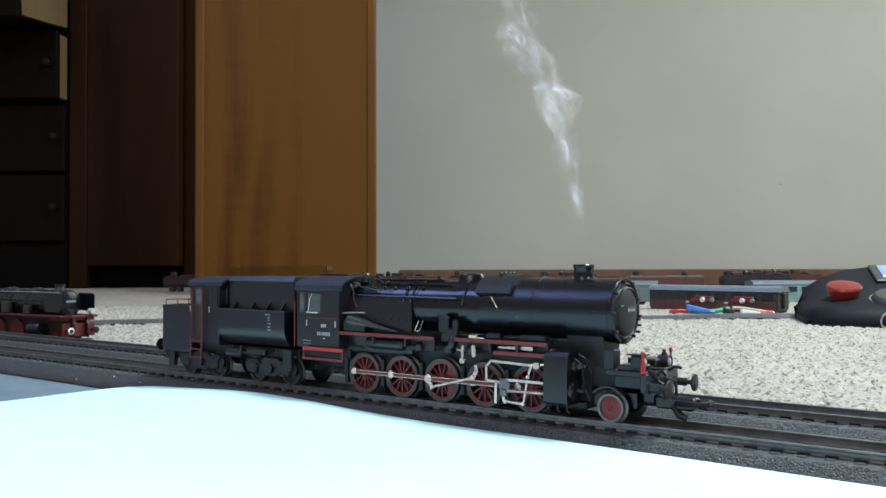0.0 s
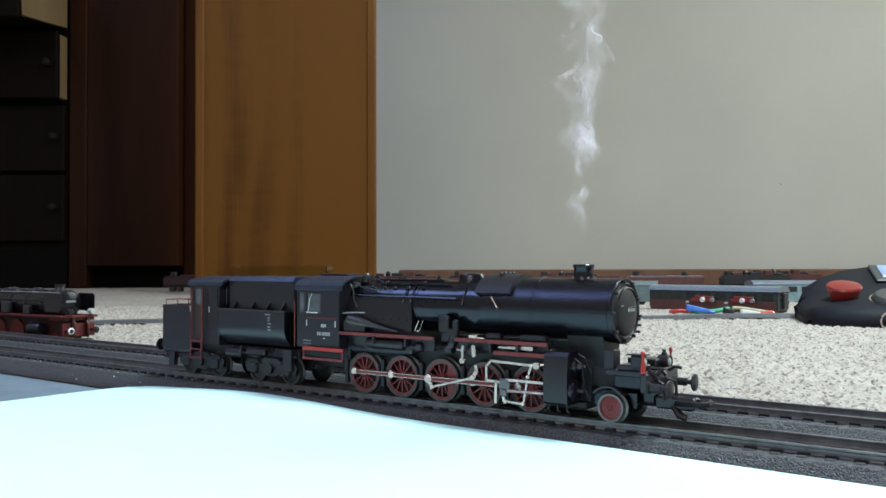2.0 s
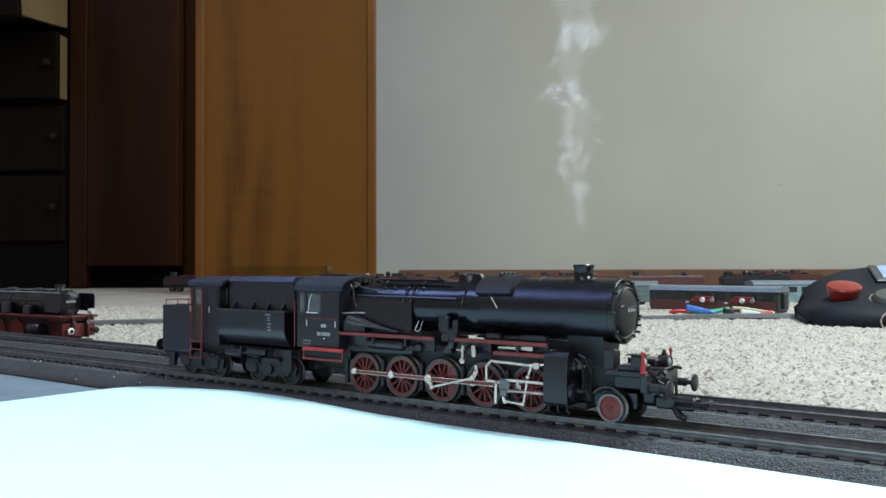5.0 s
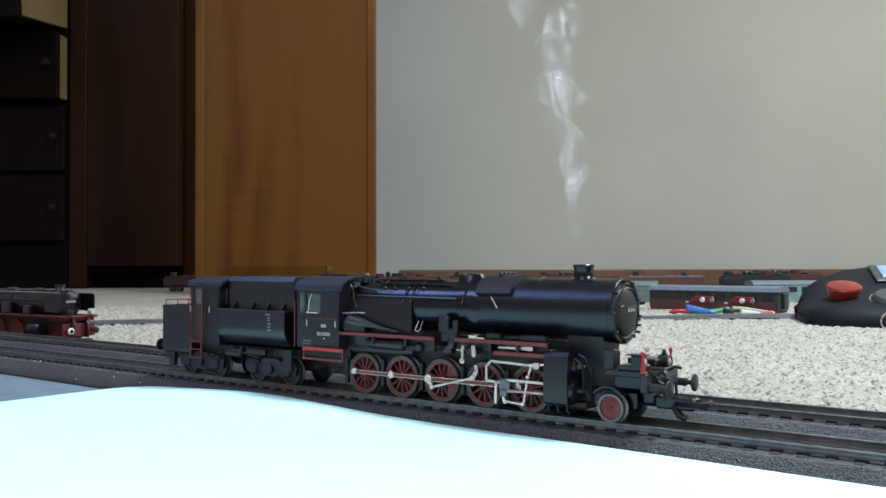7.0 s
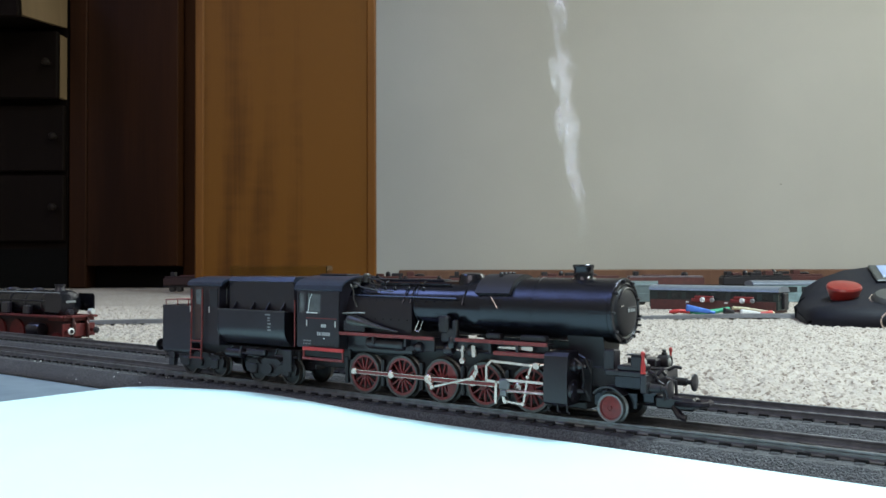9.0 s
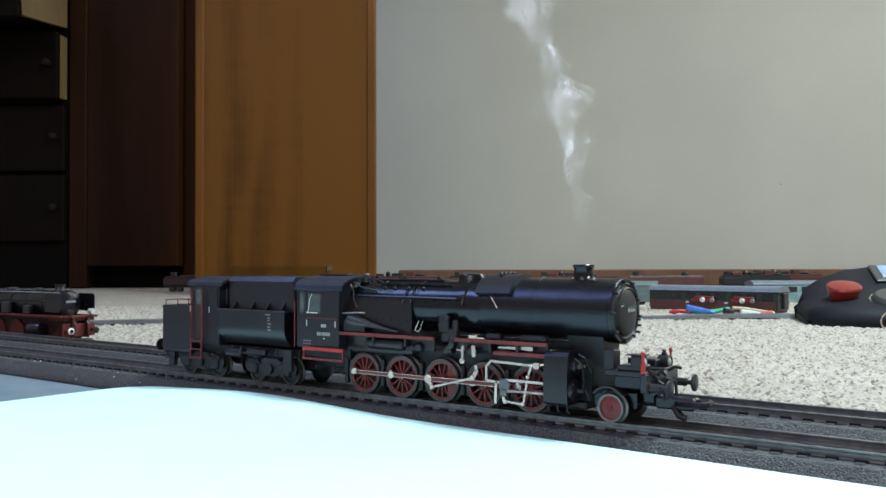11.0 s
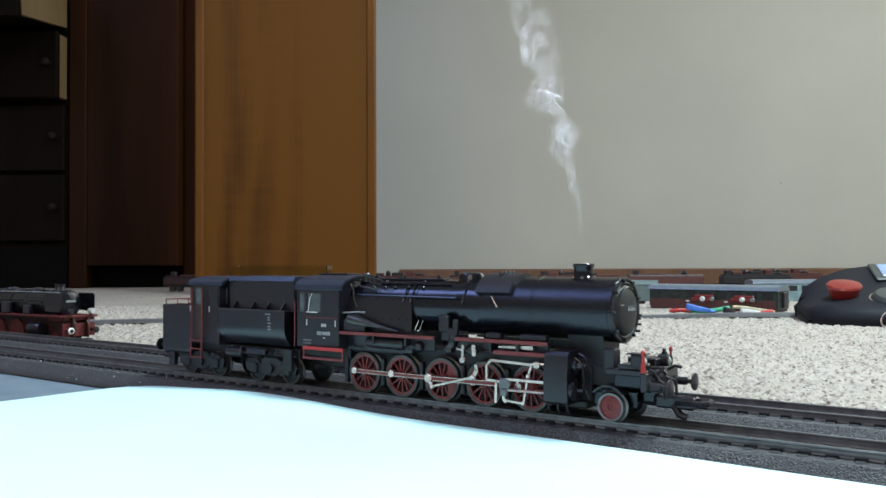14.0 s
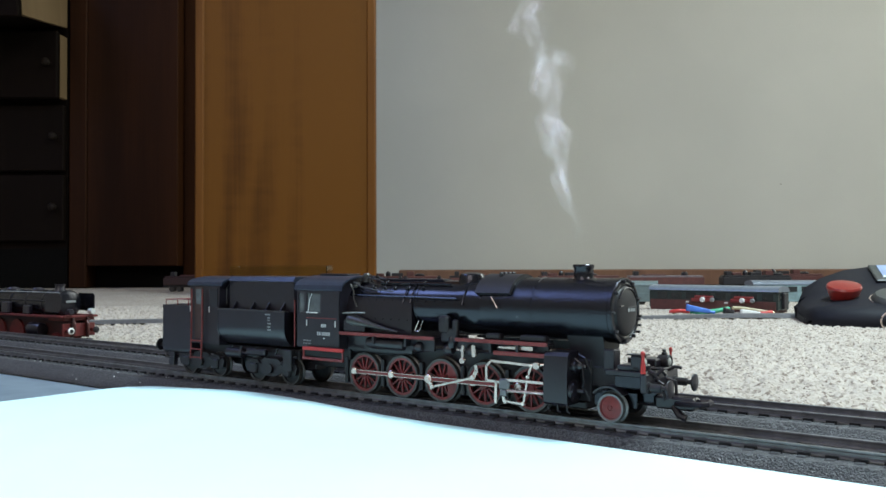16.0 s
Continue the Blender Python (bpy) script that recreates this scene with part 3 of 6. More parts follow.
def locomotive():
    L = thing("steam_locomotive", TRACK, "black model steam locomotive with red spoked wheels, on the track", "model locomotive")
    # boiler and smokebox
    bm = bmesh.new()
    lathe(bm, [(9.6, -12), (9.7, 6), (9.75, 6.2), (10.0, 6.4), (10.0, 7.4), (9.75, 7.6), (9.75, 25), (10.0, 25.2), (10.0, 26.2), (9.75, 26.4), (9.75, 44), (10.2, 47), (10.2, 57)], "x", 64, pose(0, 0, 34.8))
    mmpart("boiler", bm, M_BOILER, L, "glossy black boiler barrel with bands", None, 25)
    bm = bmesh.new()
    lathe(bm, [(9.9, 56), (10.55, 56.2), (10.7, 57), (10.7, 76), (10.85, 76.1), (10.85, 77), (10.7, 77.1), (10.7, 105.2), (10.95, 105.5), (10.95, 106.6), (10.6, 107.0), (9.7, 107.1), (9.5, 106.7)], "x", 72, pose(0, 0, 35.2))
    sb = mmpart("smokebox", bm, M_SMOKEBOX, L, "glossy black smokebox with slightly rough paint", None, 25)
    bm = bmesh.new()
    lathe(bm, [(9.5, 106.0), (9.4, 106.9), (8.9, 107.1), (8.5, 106.7), (8.2, 106.7), (7.9, 107.2), (7.4, 107.5), (6.0, 107.9), (3, 108.3), (0.05, 108.4)], "x", 56, pose(0, 0, 35.2))
    door = mmpart("smokebox_door", bm, M_FRAME, L, "domed dull black smokebox door", None, 30)
    bm = bmesh.new()
    for k in range(9):
        a = 2 * math.pi * k / 9 + 0.2
        box(bm, 106.9, 107.9, -0.35, 0.35, 9.2, 10.5, 0.12, 1, Matrix.Translation((0, 0, 35.2)) @ Matrix.Rotation(a, 4, "X"))
    mmpart("door_clamp", bm, M_FRAME, door)
    bm = bmesh.new()
    tube(bm, [(107.7, 7.6 * math.cos(a), 35.2 + 7.6 * math.sin(a)) for a in [radians(35 + 10 * i) for i in range(12)]], 0.28, 6)
    tube(bm, [(108.2, -6.5, 36.9), (108.5, -4.5, 37.0)], 0.25, 6)
    mmpart("door_handrail", bm, M_GREYBLACK, door)
    bm = bmesh.new()
    box(bm, 108.1, 108.5, -1.9, 4.6, 34.6, 36.6, 0.15)
    pl = mmpart("number_plate", bm, M_FRAME, door)
    bm = bmesh.new()
    for y in (-1.4, -0.55, 0.65, 1.55, 2.45, 3.3):
        box(bm, 108.45, 108.55, y, y + 0.5, 35.0, 36.1)
    mmpart("print", bm, M_THINPRINT, pl, "small white print", None, None)
    bm = bmesh.new()
    for y, z in ((10.9, 33), (10.6, 30), (9.6, 27.8)):
        box(bm, 105.8, 107.6, y - 0.5, y + 0.4, z - 0.4, z + 0.4, 0.15)
    mmpart("door_hinge", bm, M_FRAME, door)
    # chimney
    bm = bmesh.new()
    lathe(bm, [(4.0, 44.0), (3.6, 45.4), (3.3, 46.0), (3.3, 48.9), (3.5, 49.3), (3.6, 49.6), (3.6, 50.3), (3.4, 50.5), (2.9, 50.4), (2.8, 48.5)], "z", 36, pose(91.6, 0, 0), False)
    mmpart("chimney", bm, M_BOILER, L, "short black flared chimney", None, 35)
    bm = bmesh.new()
    for a in (-130, -40, 10):
        box(bm, 3.5, 4.2, -0.4, 0.4, 45.6, 46.2, 0.1, 1, pose(91.6, 0, 0, 0, 0, a))
    mmpart("chimney_bolt", bm, M_STEEL, L, "bright bolt heads at the chimney foot")
    # domes
    bm = bmesh.new()
    lathe(bm, [(5.4, 42.5), (4.9, 44.4), (4.7, 46.2), (4.2, 47.0), (2.5, 47.5), (0.05, 47.6)], "z", 32, pose(45.4, 0, 0))
    mmpart("steam_dome", bm, M_BOILER, L, "low black steam dome", None, 40)
    bm = bmesh.new()
    p = [(r * math.cos(a), 34.8 + r * math.sin(a)) for r, a in [(12.3, radians(28 + 124 * i / 14)) for i in range(15)]]
    q = [(9.8 * math.cos(a), 34.8 + 9.8 * math.sin(a)) for a in [radians(152 - 124 * i / 14) for i in range(15)]]
    extrude_x(bm, p + q, 54.0, 68.5)
    bmesh.ops.bevel(bm, geom=[e for e in bm.edges if e.calc_face_angle(0) > 1.0], offset=0.7, segments=3, affect="EDGES")
    mmpart("sand_dome", bm, M_FRAME, L, "wide black sand box over the boiler", None, 40)
    bm = bmesh.new()
    for y in (-4, -1.3, 1.3, 4):
        lathe(bm, [(0.8, 46.0), (0.8, 47.4), (0.4, 47.8)], "z", 10, pose(61, y, 0))
    mmpart("sand_lid", bm, M_FRAME, L)
    # top fittings: turret, safety valves, pipes, plugs
    bm = bmesh.new()
    for x, y, h in ((-3, -2, 46.4), (-3, 2, 46.4), (12, -1.5, 46.0), (12, 1.5, 46.0), (30, 0, 46.2)):
        lathe(bm, [(0.9, 44), (0.9, h - 0.6), (0.5, h - 0.5), (0.5, h)], "z", 10, pose(x, y, 0))
    box(bm, 0, 34, -2.6, 2.6, 44.3, 45.0, 0.2)
    mmpart("safety_valve", bm, M_BLACK, L)
    bm = bmesh.new()
    for x in (3, 9, 14, 21, 28):
        for s in (-1, 1):
            a = radians(48)
            lathe(bm, [(0.75, 9.5), (0.75, 10.4), (0.5, 10.7)], "z", 10, pose(x, 0, 34.8) @ Matrix.Rotation(s * a, 4, "X"))
    mmpart("washout_plug", bm, M_BOILER, L)
    for s in (-1, 1):
        bm = bmesh.new()
        tube(bm, [(-6, s * 10.7, 38.6), (20, s * 10.8, 38.5), (46, s * 10.9, 38.3)], 0.28, 6)
        for x in (-4, 8, 20, 32, 44):
            tube(bm, [(x, s * 9.0, 38.3), (x, s * 10.9, 38.5)], 0.25, 5)
        mmpart("handrail", bm, M_BOILER, L)
        bm = bmesh.new()
        tube(bm, [(61.6, s * 11.5, 39.2), (64.2, s * 11.8, 35.4)], 0.17, 6)
        mmpart("sand_pipe", bm, M_STEEL if s < 0 else M_BLACK, L, "thin pale pipe")
        bm = bmesh.new()
        for x in (20.5, 24, 48):
            tube(bm, [(x, s * 5, 44.0), (x + 0.5, s * 8.6, 40.6), (x + 0.2, s * 10.6, 36)], 0.32, 6)
        tube(bm, [(6, s * 6.0, 43.2), (40, s * 6.0, 43.2)], 0.4, 8)
        mmpart("feed_pipe", bm, M_BOILER, L)
    # steam turret and its pipes before the cab
    bm = bmesh.new()
    lathe(bm, [(1.5, 43.5), (1.5, 46.4), (1.1, 46.9), (0.5, 47.1)], "z", 14, pose(-3.2, -4.2, 0))
    for y in (-9.6, -7.8, -6.0):
        lathe(bm, [(0.55, -1.1), (0.55, 1.1)], "y", 10, pose(-4.6, y, 43.9 + (y + 6) * 0.55))
    mmpart("turret_valve", bm, M_TYRE, L, "worn grey steam valves before the cab")
    bm = bmesh.new()
    tube(bm, [(-6.4, -10.2, 42.8), (-4.4, -10.9, 40.6), (-3.6, -11.3, 37.2), (-2.0, -11.5, 34.0)], 0.3, 7)
    tube(bm, [(-5.4, -9.2, 43.6), (-1.0, -9.9, 41.8), (6.0, -10.2, 40.9), (16.0, -10.4, 40.2)], 0.26, 7)
    tube(bm, [(-3.2, -4.8, 45.4), (4.0, -5.6, 44.6), (8.0, -6.6, 43.6)], 0.3, 7)
    mmpart("turret_pipe", bm, M_TYRE, L, "thin worn metal pipes")
    bm = bmesh.new()
    for x in range(-5, 42, 4):
        for z, y in ((36.9, -9.75), (29.6, -10.75)):
            if z < 30 and x > 23:
                continue
            lathe(bm, [(0.28, -0.25), (0.2, 0.2)], "y", 6, pose(x, y - 0.1, z) @ Matrix.Diagonal((1, -1, 1, 1)))
    tagged(mmpart("rivet", bm, M_BOILER, L), "", "", "", "stuff")
    # firebox, ashpan and frame
    bm = bmesh.new()
    extrude_x(bm, [(-10.3, 17), (-10.6, 24), (-10.6, 35), (-9.5, 38), (9.5, 38), (10.6, 35), (10.6, 24), (10.3, 17)], -8, 25)
    mmpart("firebox", bm, M_BLACK, L, "flat black firebox sides")
    mmbox("main_frame", M_FRAME, L, (-11, 97, -5.2, 5.2, 5.0, 19), "", 0.4)
    mmbox("front_frame", M_FRAME, L, (97.1, 117.5, -5.2, 5.2, 10.4, 17), "", 0.4)
    mmbox("cab_underframe", M_FRAME, L, (-34, -8, -9, 9, 12.5, 17.1), "", 0.4)
    mmbox("drag_beam", M_FRAME, L, (-36, -10, -3, 3, 8, 12.6), "", 0.4)
    mmbox("ashpan", M_FRAME, L, (-8, 20, -8.5, 8.5, 15.5, 20), "", 0.8)
    mmbox("frame_underside", M_FRAME, L, (-6, 96, -6.5, 6.5, 2.6, 5.2), "", 0.5)
    bm = bmesh.new()
    extrude_x(bm, [(-4.6, 14), (-4.8, 21), (-7.0, 28), (7.0, 28), (4.8, 21), (4.6, 14)], 89, 102)
    mmpart("smokebox_saddle", bm, M_FRAME, L)
    for s in (-1, 1):
        # running boards with red edges
        for x0, x1, z in ((-8, 39, 24.0), (48.5, 86, 24.3)):
            bm = bmesh.new()
            box(bm, x0, x1, s * 12.4 - 2.4, s * 12.4 + 2.4, z - 0.7, z, 0.15)
            rb = mmpart("running_board", bm, M_BLACK, L, "black footplate with a red edge")
            bm = bmesh.new()
            box(bm, x0, x1, s * 15.0 - 0.25, s * 15.0 + 0.25, z - 0.95, z + 0.3, 0.1)
            mmpart("red_edge", bm, M_DULLRED, rb, "dull red painted edge strip")
        # pumps, air vessels and boxes over the boards
        bm = bmesh.new()
        box(bm, 39.0, 43.4, s * 11.4 - 1.6, s * 11.4 + 1.6, 25.5, 32.0, 0.8)
        box(bm, 40.0, 47.0, s * 11.2 - 1.2, s * 11.2 + 1.2, 22.5, 27.5, 0.5)
        lathe(bm, [(1.3, 20.5), (1.5, 21), (1.5, 24), (1.2, 24.6)], "z", 14, pose(44.5, s * 11.4, 0))
        lathe(bm, [(1.3, 26), (1.3, 30), (0.8, 30.6)], "z", 14, pose(46, s * 11.2, 0))
        mmpart("feed_pump", bm, M_BLACK, L)
        bm = bmesh.new()
        lathe(bm, [(0.4, 26.2), (0.6, 20), (1.1, 13), (1.9, 8), (2.3, 4.5), (2.0, 1.2), (0.7, 0)], "x", 14, pose(-6, s * 12.6, 29.2, 0, 9, 0))
        mmpart("injector", bm, M_TYRE, L, "tapered grey metal injector")
        bm = bmesh.new()
        box(bm, -7, 4, s * 12.2 - 1.8, s * 12.2 + 1.8, 24.2, 29, 0.5)
        mmpart("tool_box", bm, M_GREYBLACK, L)
        bm = bmesh.new()
        tube(bm, [(-8, s * 12.8, 31.4), (0, s * 13.0, 31.9), (3, s * 12.4, 31.8)], 0.35, 6)
        mmpart("steam_pipe", bm, M_GREYPRINT, L)
        for x0, x1 in ((60, 66), (74, 84)):
            mmbox("lubricator", M_BLACK, L, (x0, x1, s * 11.4 - 1.5, s * 11.4 + 1.5, 24.5, 26.6), "", 0.4)
        bm = bmesh.new()
        tube(bm, [(31.3, s * 14.0, 29.9), (29.7, s * 14.6, 26.2), (31.7, s * 14.6, 26.0), (33.2, s * 14.0, 29.8)], 0.2, 6)
        mmpart("foot_step", bm, M_STEEL, L, "bright wire step")
        # air tank and brackets under the boards
        bm = bmesh.new()
        lathe(bm, [(0.4, 3), (2.0, 4), (2.4, 5), (2.4, 21), (2.0, 22), (0.4, 23)], "x", 18, pose(0, s * 11, 20.4))
        for x in (29, 43, 53):
            lathe(bm, [(0.4, -2.2), (1.6, -1.8), (2.2, 0), (1.6, 1.8), (0.4, 2.2)], "x", 14, pose(x, s * 11, 19.8))
        box(bm, 10, 36, s * 10.4 - 0.6, s * 10.4 + 0.6, 18.4, 23.2, 0.2)
        box(bm, 46, 84, s * 10.0 - 0.6, s * 10.0 + 0.6, 20.4, 23.4, 0.2)
        for x in (8, 24, 62, 73):
            box(bm, x, x + 1.0, s * 11.5 - 2.5, s * 11.5 + 2.5, 20.0, 23.4, 0.1)
        mmpart("air_tank", bm, M_GREYBLACK, L)
        # cylinders
        bm = bmesh.new()
        extrude_x(bm, [(s * y, z) for y, z in ((7, 4.8), (14.4, 4.6), (15.2, 5.4), (15.2, 14.5), (14.6, 20.5), (13.6, 21.8), (7, 22))], 84.6, 93.4)
        cy = mmpart("cylinder", bm, M_GREYBLACK, L, "slab-sided dull black cylinder block")
        bm = bmesh.new()
        lathe(bm, [(3.6, 93.2), (3.6, 94.4), (2.9, 94.9), (2.0, 95.2), (0.8, 95.4), (0.7, 97.5), (0.05, 97.6)], "x", 24, pose(0, s * 11.2, 9.3))
        lathe(bm, [(2.4, 93.2), (2.4, 95.2), (1.4, 95.8), (0.7, 98.4), (0.05, 98.5)], "x", 20, pose(0, s * 11.0, 17.4))
        for k in range(8):
            a = math.pi * k / 4
            lathe(bm, [(0.4, 94.2), (0.4, 95.0)], "x", 6, pose(0, s * 11.2 + 3.1 * math.cos(a), 9.3 + 3.1 * math.sin(a)))
        tube(bm, [(94.5, s * 12, 20), (97.5, s * 12.4, 18.2), (98, s * 12.2, 13), (97, s * 11, 10.6), (98.5, s * 10, 7.5)], 0.35, 7)
        tube(bm, [(94.5, s * 9, 21), (97, s * 9.5, 20), (99, s * 9.0, 15)], 0.4, 7)
        mmpart("cylinder_cover", bm, M_BLACK, cy)
        bm = bmesh.new()
        for x in (85.5, 89, 92.5):
            tube(bm, [(x, s * 13.5, 4.8), (x, s * 13.5, 2.6), (x + 1.0, s * 13.5, 2.2)], 0.3, 6)
        mmpart("drain_cock", bm, M_FRAME, cy)
        # slide bar and red guard rail
        bm = bmesh.new()
        box(bm, 64, 85.5, s * 13.6 - 0.5, s * 13.6 + 0.5, 19.4, 20.8, 0.15)
        mmpart("guide_rail", bm, M_DULLRED, L, "dull red guide rail")
        bm = bmesh.new()
        vs = box(bm, 65, 79, s * 12.2 - 0.6, s * 12.2 + 0.6, 21.3, 23.0, 0.15)
        for v in vs:
            if v.co.x < 68:
                v.co.z = 21.8 + (v.co.z - 21.8) * 0.4
        mmpart("reversing_shaft", bm, M_STEEL, L, "pale grey metal reversing shaft")
        # rods: crank pins stand towards the rear
        cr = 4.1
        bm, core = bmesh.new(), bmesh.new()
        yy = s * 10.3
        fluted_rod(bm, core, (0 - cr, 8.6), (38 - cr, 8.6), 1.45, yy)
        fluted_rod(bm, core, (38 - cr, 8.6), (76 - cr, 8.6), 1.45, yy)
        for k in range(5):
            boss(bm, 19 * k - cr, 8.6, 1.45 if k != 2 else 1.6, yy - s * 0.1, 1.4)
        cr_rod = mmpart("coupling_rod", bm, M_STEEL, L, "bright coupling rod with a red web")
        mmpart("rod_web", core, M_RED, cr_rod, "red fluted web")
        bm, core = bmesh.new(), bmesh.new()
        yy = s * 11.6
        fluted_rod(bm, core, (38 - cr, 8.6), (67, 9.0), 1.6, yy)
        boss(bm, 38 - cr, 8.6, 1.75, yy, 1.4)
        boss(bm, 67, 9.0, 1.3, yy, 1.2)
        c_rod = mmpart("connecting_rod", bm, M_STEEL, L, "bright connecting rod with a red web")
        mmpart("rod_web", core, M_RED, c_rod, "red fluted web")
        # valve gear
        yy = s * 12.9
        bm = bmesh.new()
        rod(bm, (36.6, 6.0), (54.5, 10.6), 0.7, yy, 0.6)
        rod(bm, (34, 8.6), (36.6, 6.0), 1.3, yy - s * 0.3, 0.7)
        boss(bm, 36.6, 6.0, 0.95, yy, 1.0)
        boss(bm, 54.6, 10.7, 1.0, yy, 1.0)
        mmpart("eccentric_rod", bm, M_STEEL, L, "thin bright eccentric rod")
        bm = bmesh.new()
        rod(bm, (54.6, 10.2), (56.4, 13.4), 1.5, yy, 0.6)
        rod(bm, (56.4, 13.0), (56.0, 15.2), 1.2, yy, 0.6)
        rod(bm, (55.0, 22.0), (55.2, 18.0), 1.5, yy, 0.7)
        rod(bm, (50.4, 21.8), (50.2, 17.4), 1.0, yy, 0.6)
        boss(bm, 50.2, 16.4, 1.15, yy, 1.0)
        rod(bm, (47.6, 20.2), (50.4, 20.0), 0.5, yy, 0.5)
        mmpart("expansion_link", bm, M_STEEL, L, "bright expansion link")
        bm = bmesh.new()
        for a, b, h in (((60.6, 10.0), (60.6, 15.6), 0.8), ((60.6, 15.2), (62.6, 17.2), 0.8), ((62.2, 17.2), (78.4, 16.6), 0.85), ((60.2, 10.4), (66, 10.0), 0.8),
                        ((64.6, 10.5), (64.4, 2.6), 1.0)):
            rod(bm, a, b, h, yy, 0.8)
        mmpart("guide_yoke", bm, M_STEEL, L, "bright slide-bar yoke")
        bm = bmesh.new()
        rod(bm, (78.6, 16.8), (77.0, 12.5), 0.75, yy - s * 0.6, 0.6)
        rod(bm, (77.0, 12.8), (75.2, 3.4), 0.75, yy - s * 0.6, 0.6)
        rod(bm, (68.0, 3.6), (75.2, 3.2), 0.65, yy - s * 0.6, 0.6)
        rod(bm, (66.4, 8), (67.6, 3.4), 1.2, yy - s * 0.6, 0.6)
        boss(bm, 80.4, 16.6, 1.3, yy - s * 0.4, 1.0)
        boss(bm, 68.0, 3.6, 0.9, yy - s * 0.7, 0.9)
        boss(bm, 75.0, 3.3, 0.8, yy - s * 0.7, 0.9)
        boss(bm, 77.0, 12.6, 0.8, yy - s * 0.7, 0.9)
        tube(bm, [(78, yy, 16.7), (86, yy + s * -2, 17.2)], 0.45, 8)
        mmpart("combination_lever", bm, M_STEEL, L, "bright combination lever and links")
        bm = bmesh.new()
        box(bm, 66.0, 70.2, s * 13.2 - 0.8, s * 13.2 + 0.8, 7.6, 11.4, 0.5)
        box(bm, 66.8, 69.2, s * 13.2 - 1.0, s * 13.2 + 1.0, 5.4, 7.6, 0.3)
        mmpart("crosshead", bm, M_RAIL, L, "grey metal crosshead")
        bm = bmesh.new()
        tube(bm, [(69, s * 13.2, 7.4), (86, s * 12.8, 7.6)], 0.55, 8)
        box(bm, 69, 85.5, s * 13.2 - 0.5, s * 13.2 + 0.5, 10.6, 11.6, 0.1)
        mmpart("piston_rod", bm, M_STEEL, L, "bright piston rod and slide bar")
        # sand pipes and brake gear beside the wheels
        bm = bmesh.new()
        for x in (-9.5, 9.5, 28.5, 47.5, 66.5):
            box(bm, x - 0.8, x + 0.8, s * 8.6 - 1, s * 8.6 + 1, 3.5, 14, 0.3)
        mmpart("brake_block", bm, M_FRAME, L)
    # wheels
    for x, w in ((0, 0), (19, 0), (38, 66), (57, 0), (76, 0)):
        put_wheels(L, "driving_wheel", driving_wheel_mesh(8.0), (x,), 8.05, 7.1, M_TYRE, M_RED, "red spoked driving wheel", "dark metal tyre", 13, w)
    put_wheels(L, "pilot_wheel", disc_wheel_mesh(4.6), (105.9,), 4.6, 7.4, M_RAIL, M_RED, "small red disc wheel", "bright metal tyre")
    # cab
    bm = bmesh.new()
    for s in (-1, 1):
        def pane(x0, x1, z0, z1):
            box(bm, x0, x1, s * 14.6 - 0.35, s * 14.6 + 0.35, z0, z1)
        pane(-31.8, -8, 17.2, 31.2)
        pane(-31.8, -8, 38.9, 41.0)
        pane(-31.8, -31.0, 31.2, 38.9)
        pane(-27.6, -26.2, 31.2, 38.9)
        pane(-18.5, -8, 31.2, 38.9)
    p = [(-14.95, 17.2), (-14.95, 41)] + [(y, z) for y, z in arch(14.9, 41, 45.8)][1:-1] + [(14.95, 41), (14.95, 17.2)]
    extrude_x(bm, p, -8.6, -8.0)
    box(bm, -31.8, -8.6, -14.2, 14.2, 17.2, 18.2)
    cab = mmpart("cab", bm, M_GREYBLACK, L, "dull black cab with two side windows", None, 30)
    bm = bmesh.new()
    roof_shell(bm, 15.5, 40.6, 46.1, -33.0, -6.6)
    mmpart("cab_roof", bm, M_SHEENROOF, cab, "curved dark cab roof with the blue sheen in its colour")
    bm = bmesh.new()
    box(bm, -30, -14, -4, 4, 46.0, 46.7, 0.25)
    mmpart("roof_hatch", bm, M_BLACK, cab)
    for s in (-1, 1):
        bm = bmesh.new()
        box(bm, -31.0, -27.6, s * 14.4 - 0.1, s * 14.4 + 0.1, 31.2, 38.9)
        mmpart("window_pane", bm, M_PANE, cab, "dusty grey window pane")
        bm = bmesh.new()
        box(bm, -26.2, -18.5, s * 14.4 - 0.1, s * 14.4 + 0.1, 31.2, 38.9)
        mmpart("window_pane", bm, M_PANE, cab, "dusty grey window pane")
        bm = bmesh.new()
        tube(bm, [(-25.6, s * 14.9, 31.4), (-24.6, s * 14.9, 36.5), (-23.4, s * 14.9, 38.6)], 0.18, 6)
        tube(bm, [(-26.4, s * 15.0, 31.2), (-20.2, s * 15.0, 31.2)], 0.22, 6)
        mmpart("window_frame", bm, M_WHITE, cab, "white window frame lines")
        bm = bmesh.new()
        box(bm, -26.5, -9.5, s * 14.98 - 0.08, s * 14.98 + 0.08, 28.9, 29.2)
        mmpart("red_line", bm, M_DULLRED, cab, "thin red lining", None, None)
        bm = bmesh.new()
        for x in (-25.9, -10.0):
            tube(bm, [(x, s * 15.3, 28.2), (x, s * 15.3, 25.8)], 0.2, 6)
        mmpart("grab_rail", bm, M_WHITE, cab)
        # red steps below the cab
        bm = bmesh.new()
        box(bm, -26.8, -4.5, s * 16.4 - 0.6, s * 16.4 + 0.6, 16.2, 17.6, 0.2)
        st = mmpart("step_board", bm, M_BRIGHTRED, cab, "bright red step board")
        bm = bmesh.new()
